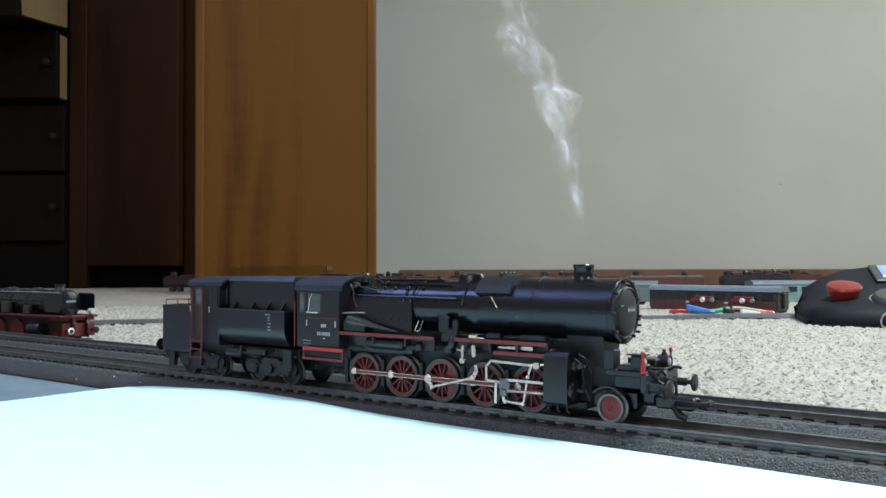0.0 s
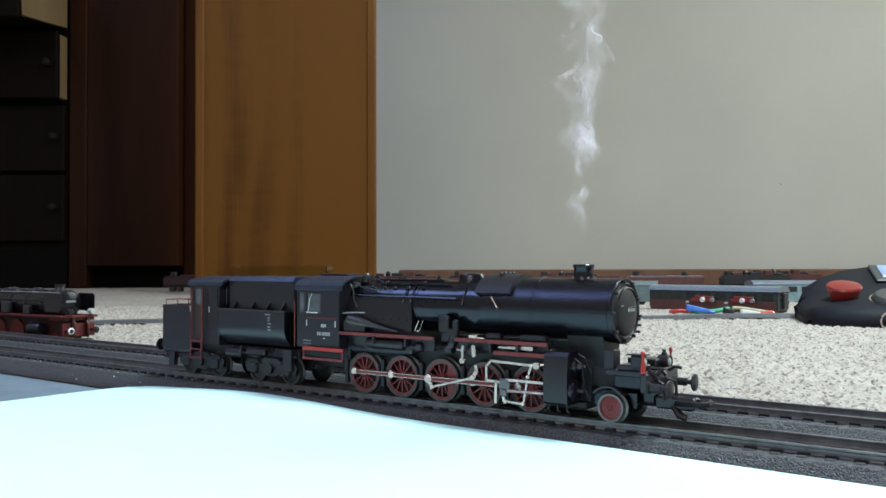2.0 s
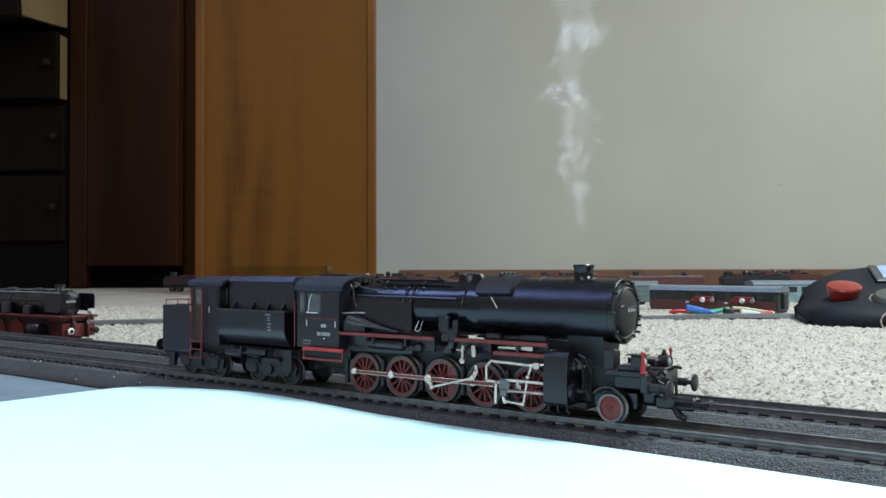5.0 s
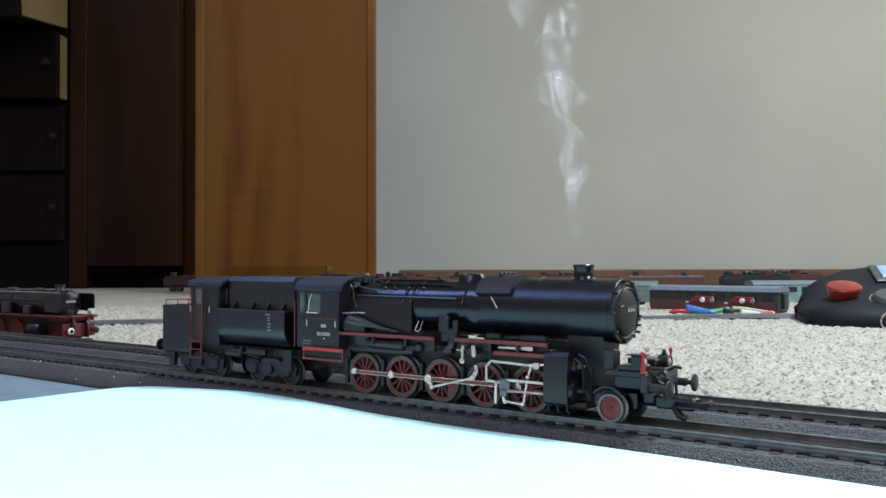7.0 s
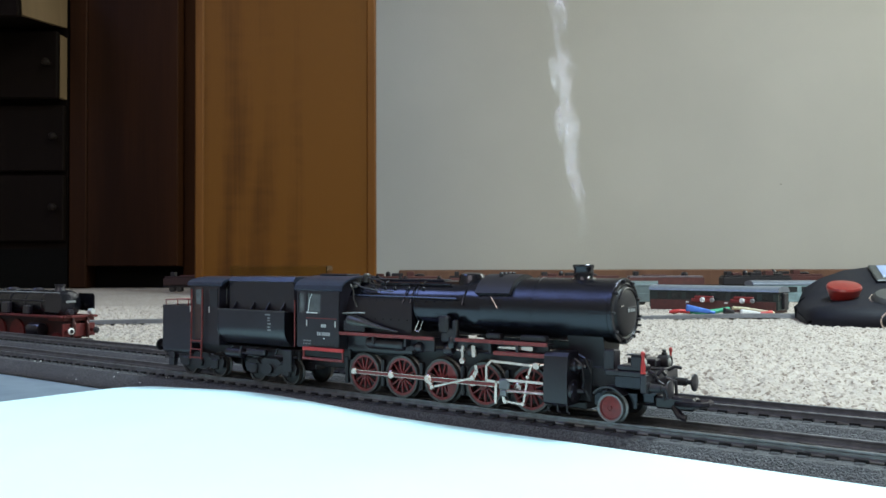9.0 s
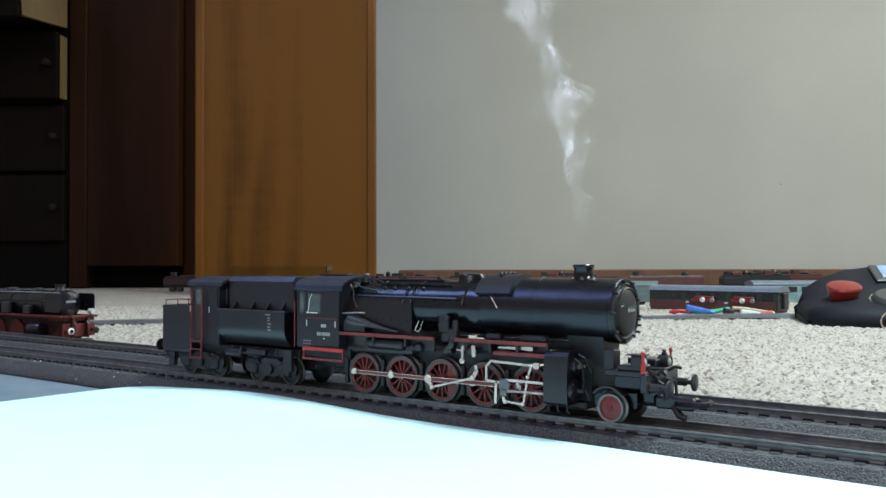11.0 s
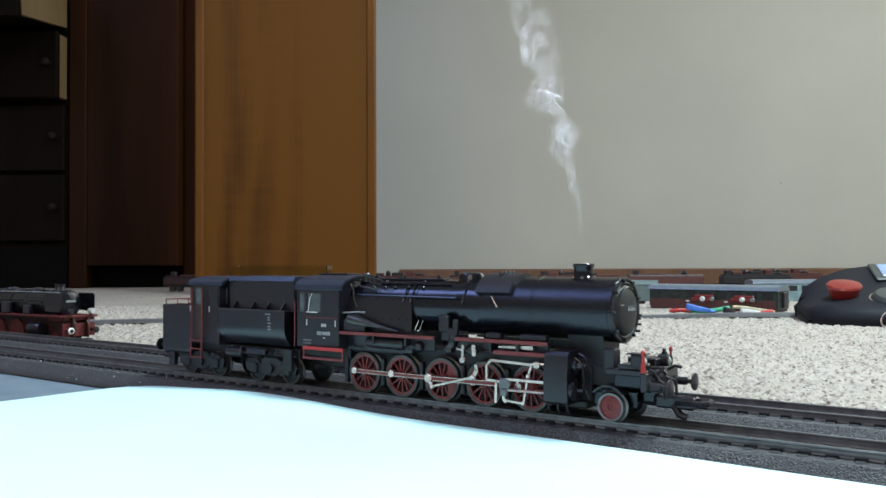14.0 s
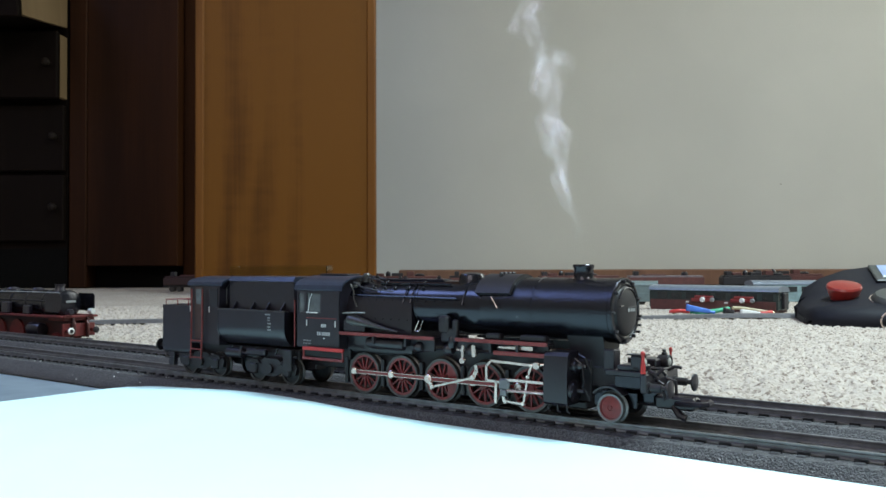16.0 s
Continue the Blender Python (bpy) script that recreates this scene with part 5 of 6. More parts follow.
def controller():
    c = thing("hand_controller", pose(0.3185, 0.815, -0.001, 0, 0, -14), "charcoal hand controller with a red stop button", "controller")
    bm = bmesh.new()
    # outline of the case from the side, drawn across, its left end drawn in
    secs = [(0.017, 0.040, 0.0060, 0.018, 0.35), (0.020, 0.028, 0.0030, 0.025, 0.2), (0.026, 0.019, 0.0012, 0.0365, 0.05), (0.042, 0.010, 0.0012, 0.0460, 0.0),
            (0.066, 0.002, 0.0012, 0.0545, 0.0), (0.105, 0.0, 0.0012, 0.0600, 0.0), (0.185, 0.0, 0.0012, 0.0630, 0.0), (0.20, 0.01, 0.003, 0.055, 0.1)]
    rings = []
    for x, inset, z0, zb, sink in secs:
        y0, y1 = inset - 0.03, 0.115 - inset
        zf = 0.0215 - sink * 0.012
        prof = [(y0 + 0.004, z0), (y0 + 0.0005, z0 + 0.004), (y0, zf - 0.010), (y0 + 0.0025, zf - 0.004), (y0 + 0.0085, zf), (y0 + 0.02, zf + (zb - zf) * 0.10), (y0 + 0.08, zf + (zb - zf) * 0.50), (y1 - 0.012, zb), (y1 - 0.003, zb - 0.004), (y1, zb - 0.014), (y1, z0 + 0.004), (y1 - 0.004, z0)]
        rings.append([bm.verts.new((x, y, z)) for y, z in prof])
    for a, b in zip(rings, rings[1:]):
        for i in range(len(a)):
            j = (i + 1) % len(a)
            bm.faces.new((a[i], a[j], b[j], b[i]))
    bm.faces.new(rings[0])
    bm.faces.new(rings[-1])
    part("case", bm, M_CTRL, c, "", None, 48)
    slope = math.atan2(0.030, 0.1)
    m = pose(0.052, 0.024, 0.0310, math.degrees(slope), 0, 0)
    bm = bmesh.new()
    lathe(bm, [(0.0098, -0.008), (0.0115, -0.002), (0.0150, 0.0065), (0.0156, 0.0090), (0.0146, 0.0108), (0.008, 0.0120), (0.0002, 0.0122)], "z", 32, m)
    part("stop_button", bm, M_BTN, c, "large red stop button", None, 40)
    bm = bmesh.new()
    box(bm, 0.088, 0.19, 0.058, 0.098, 0.0, 0.0025, 0.001, 1, Matrix.Translation((0, 0, 0.0)))
    for v in bm.verts:
        v.co.z += 0.0404 + (v.co.y - 0.050) * 0.36
    plate = part("face_plate", bm, M_CTRL_TOP, c, "grey face plate")
    bm = bmesh.new()
    box(bm, 0.095, 0.184, 0.064, 0.094, 0.0025, 0.0035, 0.0004)
    for v in bm.verts:
        v.co.z += 0.0404 + (v.co.y - 0.050) * 0.36
    part("screen", bm, M_SCREEN, plate, "blue-grey display")
    bm = bmesh.new()
    lathe(bm, [(0.020, 0.0), (0.0225, 0.001), (0.022, 0.004), (0.019, 0.0075), (0.012, 0.008), (0.0002, 0.008)], "z", 36, pose(0.0945, 0.006, 0.0262, math.degrees(slope)))
    dial = part("dial", bm, M_CTRL_TOP, c, "grey round dial", None, 40)
    bm = bmesh.new()
    r = 0.0235
    tube(bm, [pose(0.0945, 0.006, 0.0262, math.degrees(slope)) @ Vector((r * math.cos(a), r * math.sin(a), 0.002)) for a in [2 * math.pi * i / 40 for i in range(41)]], 0.0007, 6)
    part("chrome_ring", bm, M_STEEL, dial, "thin chrome ring")
    bm = bmesh.new()
    tube(bm, [(0.080 + 0.008 * math.cos(a), -0.0304, 0.011 + 0.008 * math.sin(a)) for a in [2 * math.pi * i / 24 for i in range(25)]], 0.0008, 6)
    part("socket_ring", bm, M_STEEL, c, "thin metal socket ring")


controller()


def coach(m, length, side, lower, roof, label, discs=(), glazed=True):
    """A passenger coach standing on the carpet; x along it, y = 0 on its centre line."""
    c = thing("passenger_coach", m, label, "model coach", "parked coaches")
    w = 0.0165
    bm = bmesh.new()
    box(bm, 0.0, length, -w, w, 0.0085, 0.0290, 0.0010)
    body = part("body", bm, side, c)
    bm = bmesh.new()
    n = 12
    p = [(-w * 1.02 * math.cos(math.pi * i / n), 0.0290 + 0.0065 * math.sin(math.pi * i / n) ** 0.75) for i in range(n + 1)]
    extrude_x(bm, p, -0.0008, length + 0.0008)
    part("roof", bm, roof, c, "smooth silver-grey curved roof", None, 40)
    boxed("lower_band", lower, body, (0.002, length - 0.002, -w - 0.0004, w + 0.0004, 0.0058, 0.0180), "oxide red lower band", 0.0003)
    x = 0.012
    while glazed and x < length - 0.016:
        for s in (-1, 1):
            boxed("window", M_DARKPANE, body, (x, x + 0.0125, s * (w + 0.0001) - 0.0003, s * (w + 0.0001) + 0.0003, 0.0195, 0.0268))
        x += 0.0185
    for x in (length, ):
        boxed("gangway", M_FRAME, body, (x - 0.0005, x + 0.003, -0.005, 0.005, 0.010, 0.028), "black end gangway", 0.0008)
        for s in (-1, 1):
            boxed("end_window", M_DARKPANE, body, (x - 0.0002, x + 0.0004, s * 0.010 - 0.003, s * 0.010 + 0.003, 0.0195, 0.0268))
    for cx in (0.035, length - 0.035):
        b = new("bogie")
        b.parent = c
        for s in (-1, 1):
            boxed("bogie_frame", M_FRAME, b, (cx - 0.017, cx + 0.017, s * 0.012 - 0.001, s * 0.012 + 0.001, 0.004, 0.0083), "", 0.0008)
            for dx in (-0.0125, 0.0125):
                bm = bmesh.new()
                lathe(bm, [(0.0055, -0.001), (0.0055, 0.001)], "y", 18, pose(cx + dx, s * 0.009, 0.0054))
                part("wheel", bm, M_TYRE, b)
    bm = bmesh.new()
    box(bm, 0.06, length - 0.06, -0.010, 0.010, 0.005, 0.0084, 0.0008)
    part("underframe", bm, M_FRAME, c)
    for x in discs:
        bm = bmesh.new()
        box(bm, x - 0.013, x + 0.013, -w - 0.004, -w - 0.001, 0.0160, 0.0205, 0.0010)
        box(bm, x - 0.009, x + 0.015, -w - 0.0036, -w - 0.0012, 0.0198, 0.0235, 0.0010)
        br = part("red_frame", bm, M_RED, c, "bright red wheel frame")
        bm = bmesh.new()
        lathe(bm, [(0.0002, -0.0022), (0.0024, -0.002), (0.0030, -0.001), (0.0030, 0.001)], "y", 20, pose(x + 0.002, -w - 0.0045, 0.0188))
        part("white_disc", bm, M_WHITE, br, "white disc", None, 40)
        bm = bmesh.new()
        lathe(bm, [(0.0002, -0.0020), (0.0022, -0.0018), (0.0026, -0.001), (0.0026, 0.001)], "y", 16, pose(x + 0.014, -w - 0.0045, 0.0188))
        part("white_disc", bm, M_GREYPRINT, br, "small grey disc", None, 40)
        boxed("white_mark", M_WHITE, br, (x - 0.021, x - 0.017, -w - 0.0006, -w - 0.0003, 0.0150, 0.0165))


coach(pose(0.2650, 1.100, -0.0008, 0, 0, -42), 0.159, M_GREEN, M_OXIDE, M_COACHROOF, "dark green and oxide red model coach with a silver roof", (0.070, 0.118))
coach(pose(0.066, 1.33, 0.0, 0, 0, -14), 0.25, M_GREYTEAL, M_GREYTEAL, M_GREYTEAL, "grey-teal model van parked behind the locomotive", (), False)
coach(pose(0.432, 1.245, 0.001, 0, 0, 2), 0.20, M_TEAL, M_TEAL, M_COACHROOF, "pale teal model coach parked beside the controller")


def wagon(m, length, body, deck, label, load):
    """A goods wagon or small engine, with its load, near the baseboard."""
    c = thing("goods_wagon", m, label, "model wagon", "parked goods wagons")
    boxed("underframe", M_FRAME, c, (0, length, -0.012, 0.012, 0.010, 0.0145), "", 0.0006)
    boxed("side_board", body, c, (0.001, length - 0.001, -0.0155, 0.0155, 0.0145, 0.0300), "", 0.0010)
    boxed("deck", deck, c, (0.004, length - 0.004, -0.0145, 0.0145, 0.0300, 0.0340), "", 0.0008)
    for i, x in enumerate((0.018, 0.034, length - 0.034, length - 0.018)):
        for s in (-1, 1):
            bm = bmesh.new()
            lathe(bm, [(0.0055, -0.001), (0.0055, 0.001)], "y", 16, pose(x, s * 0.009, 0.0054))
            part("wheel", bm, M_TYRE, c)
    for k, (x, w, h) in enumerate(load):
        bm = bmesh.new()
        if k % 3 == 2:
            lathe(bm, [(w * 0.5, 0.033), (w * 0.55, 0.033 + h * 0.6), (w * 0.3, 0.033 + h)], "z", 14, pose(x, 0, 0))
        else:
            box(bm, x - w / 2, x + w / 2, -0.009, 0.009, 0.0335, 0.0335 + h, 0.0012)
        part("load", bm, (M_FRAME, M_OXIDE, M_BLACK)[k % 3], c)


M_RUST = mat("red_brown_wagon", (0.10, 0.030, 0.026), 0.55, color2=(0.07, 0.022, 0.02), scale=120)
LOAD_A = ((0.02, 0.010, 0.010), (0.06, 0.05, 0.003), (0.125, 0.014, 0.009))
LOAD_B = ((0.015, 0.012, 0.009), (0.033, 0.020, 0.006), (0.052, 0.010, 0.011), (0.072, 0.024, 0.007), (0.100, 0.016, 0.010), (0.12, 0.02, 0.006))
wagon(pose(0.395, 1.90, 0.0), 0.165, M_RUST, M_MAUVE, "red-brown model flat wagon with a mauve deck", LOAD_A)
wagon(pose(0.585, 1.86, 0.001), 0.145, M_FRAME, M_FRAME, "black model wagon loaded with dark machinery", LOAD_B)
wagon(pose(0.690, 1.98, 0.002), 0.16, M_OXIDE, M_OXIDE, "oxide red model wagon by the wall", LOAD_B)
wagon(pose(0.800, 1.80, 0.001), 0.20, M_FRAME, M_COACHROOF, "black model wagon with a grey top", ((0.03, 0.02, 0.003),))
wagon(pose(-0.170, 1.90, 0.0), 0.17, M_RUST, M_RUST, "dark red model wagon by the baseboard", LOAD_B)
wagon(pose(0.010, 1.93, 0.0), 0.18, M_RUST, M_FRAME, "dark red-brown model wagon by the baseboard", LOAD_A)
wagon(pose(0.205, 1.92, 0.0), 0.18, M_RUST, M_RUST, "dark red model wagon with black fittings", LOAD_B)
M_MAROON = mat("dark_maroon_wagon", (0.034, 0.009, 0.009), 0.6, scale=120)
wagon(pose(-0.615, 1.95, 0.0), 0.14, M_MAROON, M_MAROON, "dark red model wagon beside the dark cabinet", LOAD_A)


def wire(name, pts, r, material, label):
    bm = bmesh.new()
    pts = [Vector((p[0] * 0.965, p[1] - 0.045, p[2] + 0.002)) for p in pts]
    fine = []
    for i in range(len(pts) - 1):
        p0, p1, p2, p3 = pts[max(i - 1, 0)], pts[i], pts[i + 1], pts[min(i + 2, len(pts) - 1)]
        for k in range(6):
            t = k / 6
            fine.append(0.5 * ((2 * p1) + (p2 - p0) * t + (2 * p0 - 5 * p1 + 4 * p2 - p3) * t * t + (3 * p1 - p0 - 3 * p2 + p3) * t ** 3))
    fine.append(pts[-1])
    tube(bm, fine, r, 8)
    ob = part(name, bm, material, None, label, None, 60)
    tagged(ob, label, "wire", "loose wires")


wire("wire", [(0.262, 1.03, 0.0045), (0.272, 1.025, 0.006), (0.285, 1.03, 0.005), (0.292, 1.04, 0.006)], 0.0022, M_BRIGHTRED, "short red insulated wire on the carpet")
wire("wire", [(0.283, 1.02, 0.004), (0.297, 1.015, 0.005), (0.312, 1.02, 0.006), (0.330, 1.03, 0.008)], 0.0026, M_GREENW, "green insulated wire lying on the carpet")
wire("wire", [(0.335, 1.03, 0.009), (0.350, 1.035, 0.008), (0.370, 1.03, 0.005), (0.378, 1.02, 0.004), (0.365, 1.01, 0.003)], 0.0018, M_YELLOW, "cream insulated wire in a loop")
wire("wire", [(0.352, 1.01, 0.003), (0.362, 1.005, 0.004), (0.372, 1.01, 0.005)], 0.0026, M_BRIGHTRED, "short red insulated wire end")


def clip(name, m, material, length, height, label):
    bm = bmesh.new()
    vs = box(bm, 0, length, -0.003, 0.003, 0.0, height, 0.0012, 2)
    for v in vs:
        if v.co.x > length * 0.7:
            v.co.z = height * 0.3 + (v.co.z - height * 0.3) * 0.55
            v.co.y *= 0.7
    lathe(bm, [(0.0016, length * 0.95), (0.0016, length * 1.2)], "x", 10, pose(0, 0, height * 0.35))
    ob = part(name, bm, material, None, label, None, 50)
    ob.matrix_basis = m
    tagged(ob, label, "plug", "loose plugs")


clip("plug", pose(0.267, 0.972, 0.0085, 0, 8, -8), M_BLUE, 0.026, 0.0075, "blue plastic plug lying on the wires")
clip("plug", pose(0.322, 0.955, 0.0045, 0, 0, 4), M_WHITE, 0.018, 0.0065, "white plastic plug on the carpet")


clip("plug", pose(0.306, 0.962, 0.0050, 0, 0, 12), M_FRAME, 0.010, 0.0075, "short black plastic plug on the wires")


def flat_cable():
    bm = bmesh.new()
    rows = []
    n = 80
    for i in range(n + 1):
        s = i / n
        x = -0.62 + 1.04 * s
        y = 0.866 + 0.11 * x + 0.004 * math.sin(9 * s)
        w = 0.0055 + 0.014 * max(0, s - 0.86) / 0.14
        z = 0.0068 + 0.0008 * math.sin(23 * s)
        rows.append([bm.verts.new(p) for p in ((x, y - w, z - 0.002), (x, y - w * 0.8, z + 0.0012), (x, y + w * 0.8, z + 0.0016), (x, y + w, z - 0.002))])
    for a, b in zip(rows, rows[1:]):
        for i in range(4):
            j = (i + 1) % 4
            bm.faces.new((a[i], a[j], b[j], b[i]))
    bm.faces.new(rows[0])
    bm.faces.new(rows[-1])
    tagged(part("flat_cable", bm, M_CABLE, None, "grey flat cable lying across the carpet", None, 50), "", "cable")


flat_cable()


M_DARKRED = mat("maroon_chassis", (0.042, 0.008, 0.008), 0.6, color2=(0.026, 0.006, 0.006), scale=200)
M_RED2 = mat("dull_chassis_red", (0.122, 0.011, 0.010), 0.55, color2=(0.074, 0.008, 0.007), scale=300)


def second_locomotive():
    L = thing("steam_locomotive", TRACK @ pose(-0.362, 0.088, -0.0108, 0, 0, 2.5), "black and red model steam locomotive parked behind the tracks", "model locomotive")
    # its front buffers stand at x = 0, the rest runs back from them
    bm = bmesh.new()
    lathe(bm, [(8.5, -190), (9.2, -150), (9.4, -90), (9.8, -60), (10.0, -22), (10.1, -20), (9.6, -19.4)], "x", 48, pose(0, 0, 32.4))
    mmpart("boiler", bm, M_SMOKEBOX, L, "dull black boiler barrel")
    for x in (-40, -62, -84, -106):
        bm = bmesh.new()
        lathe(bm, [(9.9, x), (10.15, x + 0.1), (10.15, x + 1.0), (9.9, x + 1.1)], "x", 40, pose(0, 0, 32.4))
        mmpart("boiler_band", bm, M_BLACK, L)
    bm = bmesh.new()
    lathe(bm, [(9.5, -19.6), (8.8, -18.6), (6, -17.6), (0.05, -17.0)], "x", 40, pose(0, 0, 32.4))
    dr = mmpart("smokebox_door", bm, M_SMOKEBOX, L, "domed dull black smokebox door")
    bm = bmesh.new()
    box(bm, -17.2, -16.8, -4, 4, 33.2, 34.8, 0.1)
    mmpart("print", bm, M_GREYPRINT, dr, "small grey plate")
    bm = bmesh.new()
    lathe(bm, [(4.6, 40.5), (3.6, 43.0), (3.3, 45.4), (3.8, 45.8), (3.8, 46.6), (2.8, 46.6), (2.6, 43)], "z", 24, pose(-31, 0, 0), False)
    mmpart("chimney", bm, M_GREYBLACK, L)
    for x in (-60, -95):
        bm = bmesh.new()
        lathe(bm, [(5.0, 39.5), (4.6, 42.4), (3.5, 43.6), (0.05, 44)], "z", 24, pose(x, 0, 0))
        mmpart("dome", bm, M_GREYBLACK, L)
    for s in (-1, 1):
        bm = bmesh.new()
        tube(bm, [(-22, s * 6, 40.4), (-60, s * 6, 40.6), (-110, s * 6, 40.2)], 0.5, 7)
        mmpart("boiler_pipe", bm, M_GREYPRINT, L)
        bm = bmesh.new()
        tube(bm, [(-24, s * 10.6, 34.5), (-70, s * 10.6, 34.8), (-120, s * 10.4, 34.6)], 0.4, 6)
        mmpart("handrail", bm, M_GREYBLACK, L)
        for x0, x1, z1 in ((-58, -50, 31), (-88, -78, 33), (-118, -104, 30)):
            mmbox("pump", M_GREYBLACK, L, (x0, x1, s * 12 - 2, s * 12 + 2, 24.2, z1), "", 0.8)
        bm = bmesh.new()
        vs = extrude_y(bm, [(-28, 27.0), (-11, 26.5), (-8, 29), (-8, 38), (-10, 40), (-28, 40)], s * 13.4 - 0.3, s * 13.4 + 0.3)
        mmpart("smoke_deflector", bm, M_BOILER, L, "upright black smoke deflector")
        mmbox("running_board", M_RED2, L, (-190, -6, s * 12 - 3, s * 12 + 3, 22.6, 24.2), "red edged footplate")
        mmbox("side_frame", M_DARKRED, L, (-190, -4, s * 6 - 0.8, s * 6 + 0.8, 8, 22.6), "red side frame")
        bm = bmesh.new()
        lathe(bm, [(4.6, -50), (4.9, -49.5), (4.9, -36), (4.4, -35), (1.5, -34.4)], "x", 22, pose(0, s * 11.5, 13.5))
        mmpart("cylinder", bm, M_GREYBLACK, L, "dark cylinder")
        for x in (-75, -101, -127, -153):
            bm = bmesh.new()
            lathe(bm, [(1.6, -2.2), (2, -1.8), (8.4, -1.4), (8.4, -2.0), (9.6, -2.0), (9.8, 0.5)], "y", 32, pose(x, s * 8, 9.8) @ Matrix.Diagonal((1, s * -1 * -1, 1, 1)))
            mmpart("driving_wheel", bm, M_RED2, L, "red driving wheel")
        for x in (-22, -46):
            bm = bmesh.new()
            lathe(bm, [(0.8, -2.0), (4.6, -1.6), (5.5, -1.8), (5.8, 0.5)], "y", 24, pose(x, s * 8, 5.8))
            mmpart("pilot_wheel", bm, M_RED2, L, "small red wheel")
        buffer(L, -7.5, s * 10.1, 13.4, 1, M_RED2, M_WHITE if s < 0 else M_FRAME, 2.5)
        bm = bmesh.new()
        lathe(bm, [(0.05, 0.25), (1.35, 0.2), (1.35, -0.2)], "x", 18, pose(0.1, s * 10.1, 13.4))
        mmpart("buffer_centre", bm, M_FRAME, L, "dark buffer centre")
        bm = bmesh.new()
        lathe(bm, [(0.05, -2.0), (1.9, -2.2), (2.3, -3.2), (2.1, -6.5), (1.2, -7.4)], "x", 18, pose(0, s * 8.6, 27.0))
        mmpart("front_lamp", bm, M_LENS if s > 0 else M_GREYBLACK, L, "small front lamp")
        bm = bmesh.new()
        tube(bm, [(-5, s * 5, 20), (-3.2, s * 5.4, 18), (-3.0, s * 5.6, 11)], 0.8, 8)
        mmpart("brake_hose", bm, M_OXIDE, L)
    mmbox("buffer_beam", M_RED2, L, (-8.5, -6.6, -13, 13, 9, 18.5), "red buffer beam")
    mmbox("front_apron", M_RED2, L, (-26, -6.5, -12.5, 12.5, 20.4, 23.4), "red front apron")
    mmbox("apron_lip", M_RED2, L, (-7, -4.6, -13.2, 13.2, 22.6, 24.4), "red lip")
    mmbox("main_frame", M_RED2, L, (-190, -12, -5, 5, 6, 24), "dull red frame")
    mmbox("smokebox_saddle", M_GREYBLACK, L, (-46, -26, -6, 6, 23, 28), "")
    bm = bmesh.new()
    tube(bm, [(-7, 0, 7), (-1, 0, 7), (4, -3.6, 7.2), (6, 0, 7.2), (4, 3.6, 7.2), (-1, 0, 7)], 0.8, 8)
    mmpart("coupling", bm, M_GREYBLACK, L)


second_locomotive()

# ---- smoke: thin curled sheets that rise from the chimney ----
CHIMNEY = TRACK @ Vector((0.0916, 0.0, 0.0500))


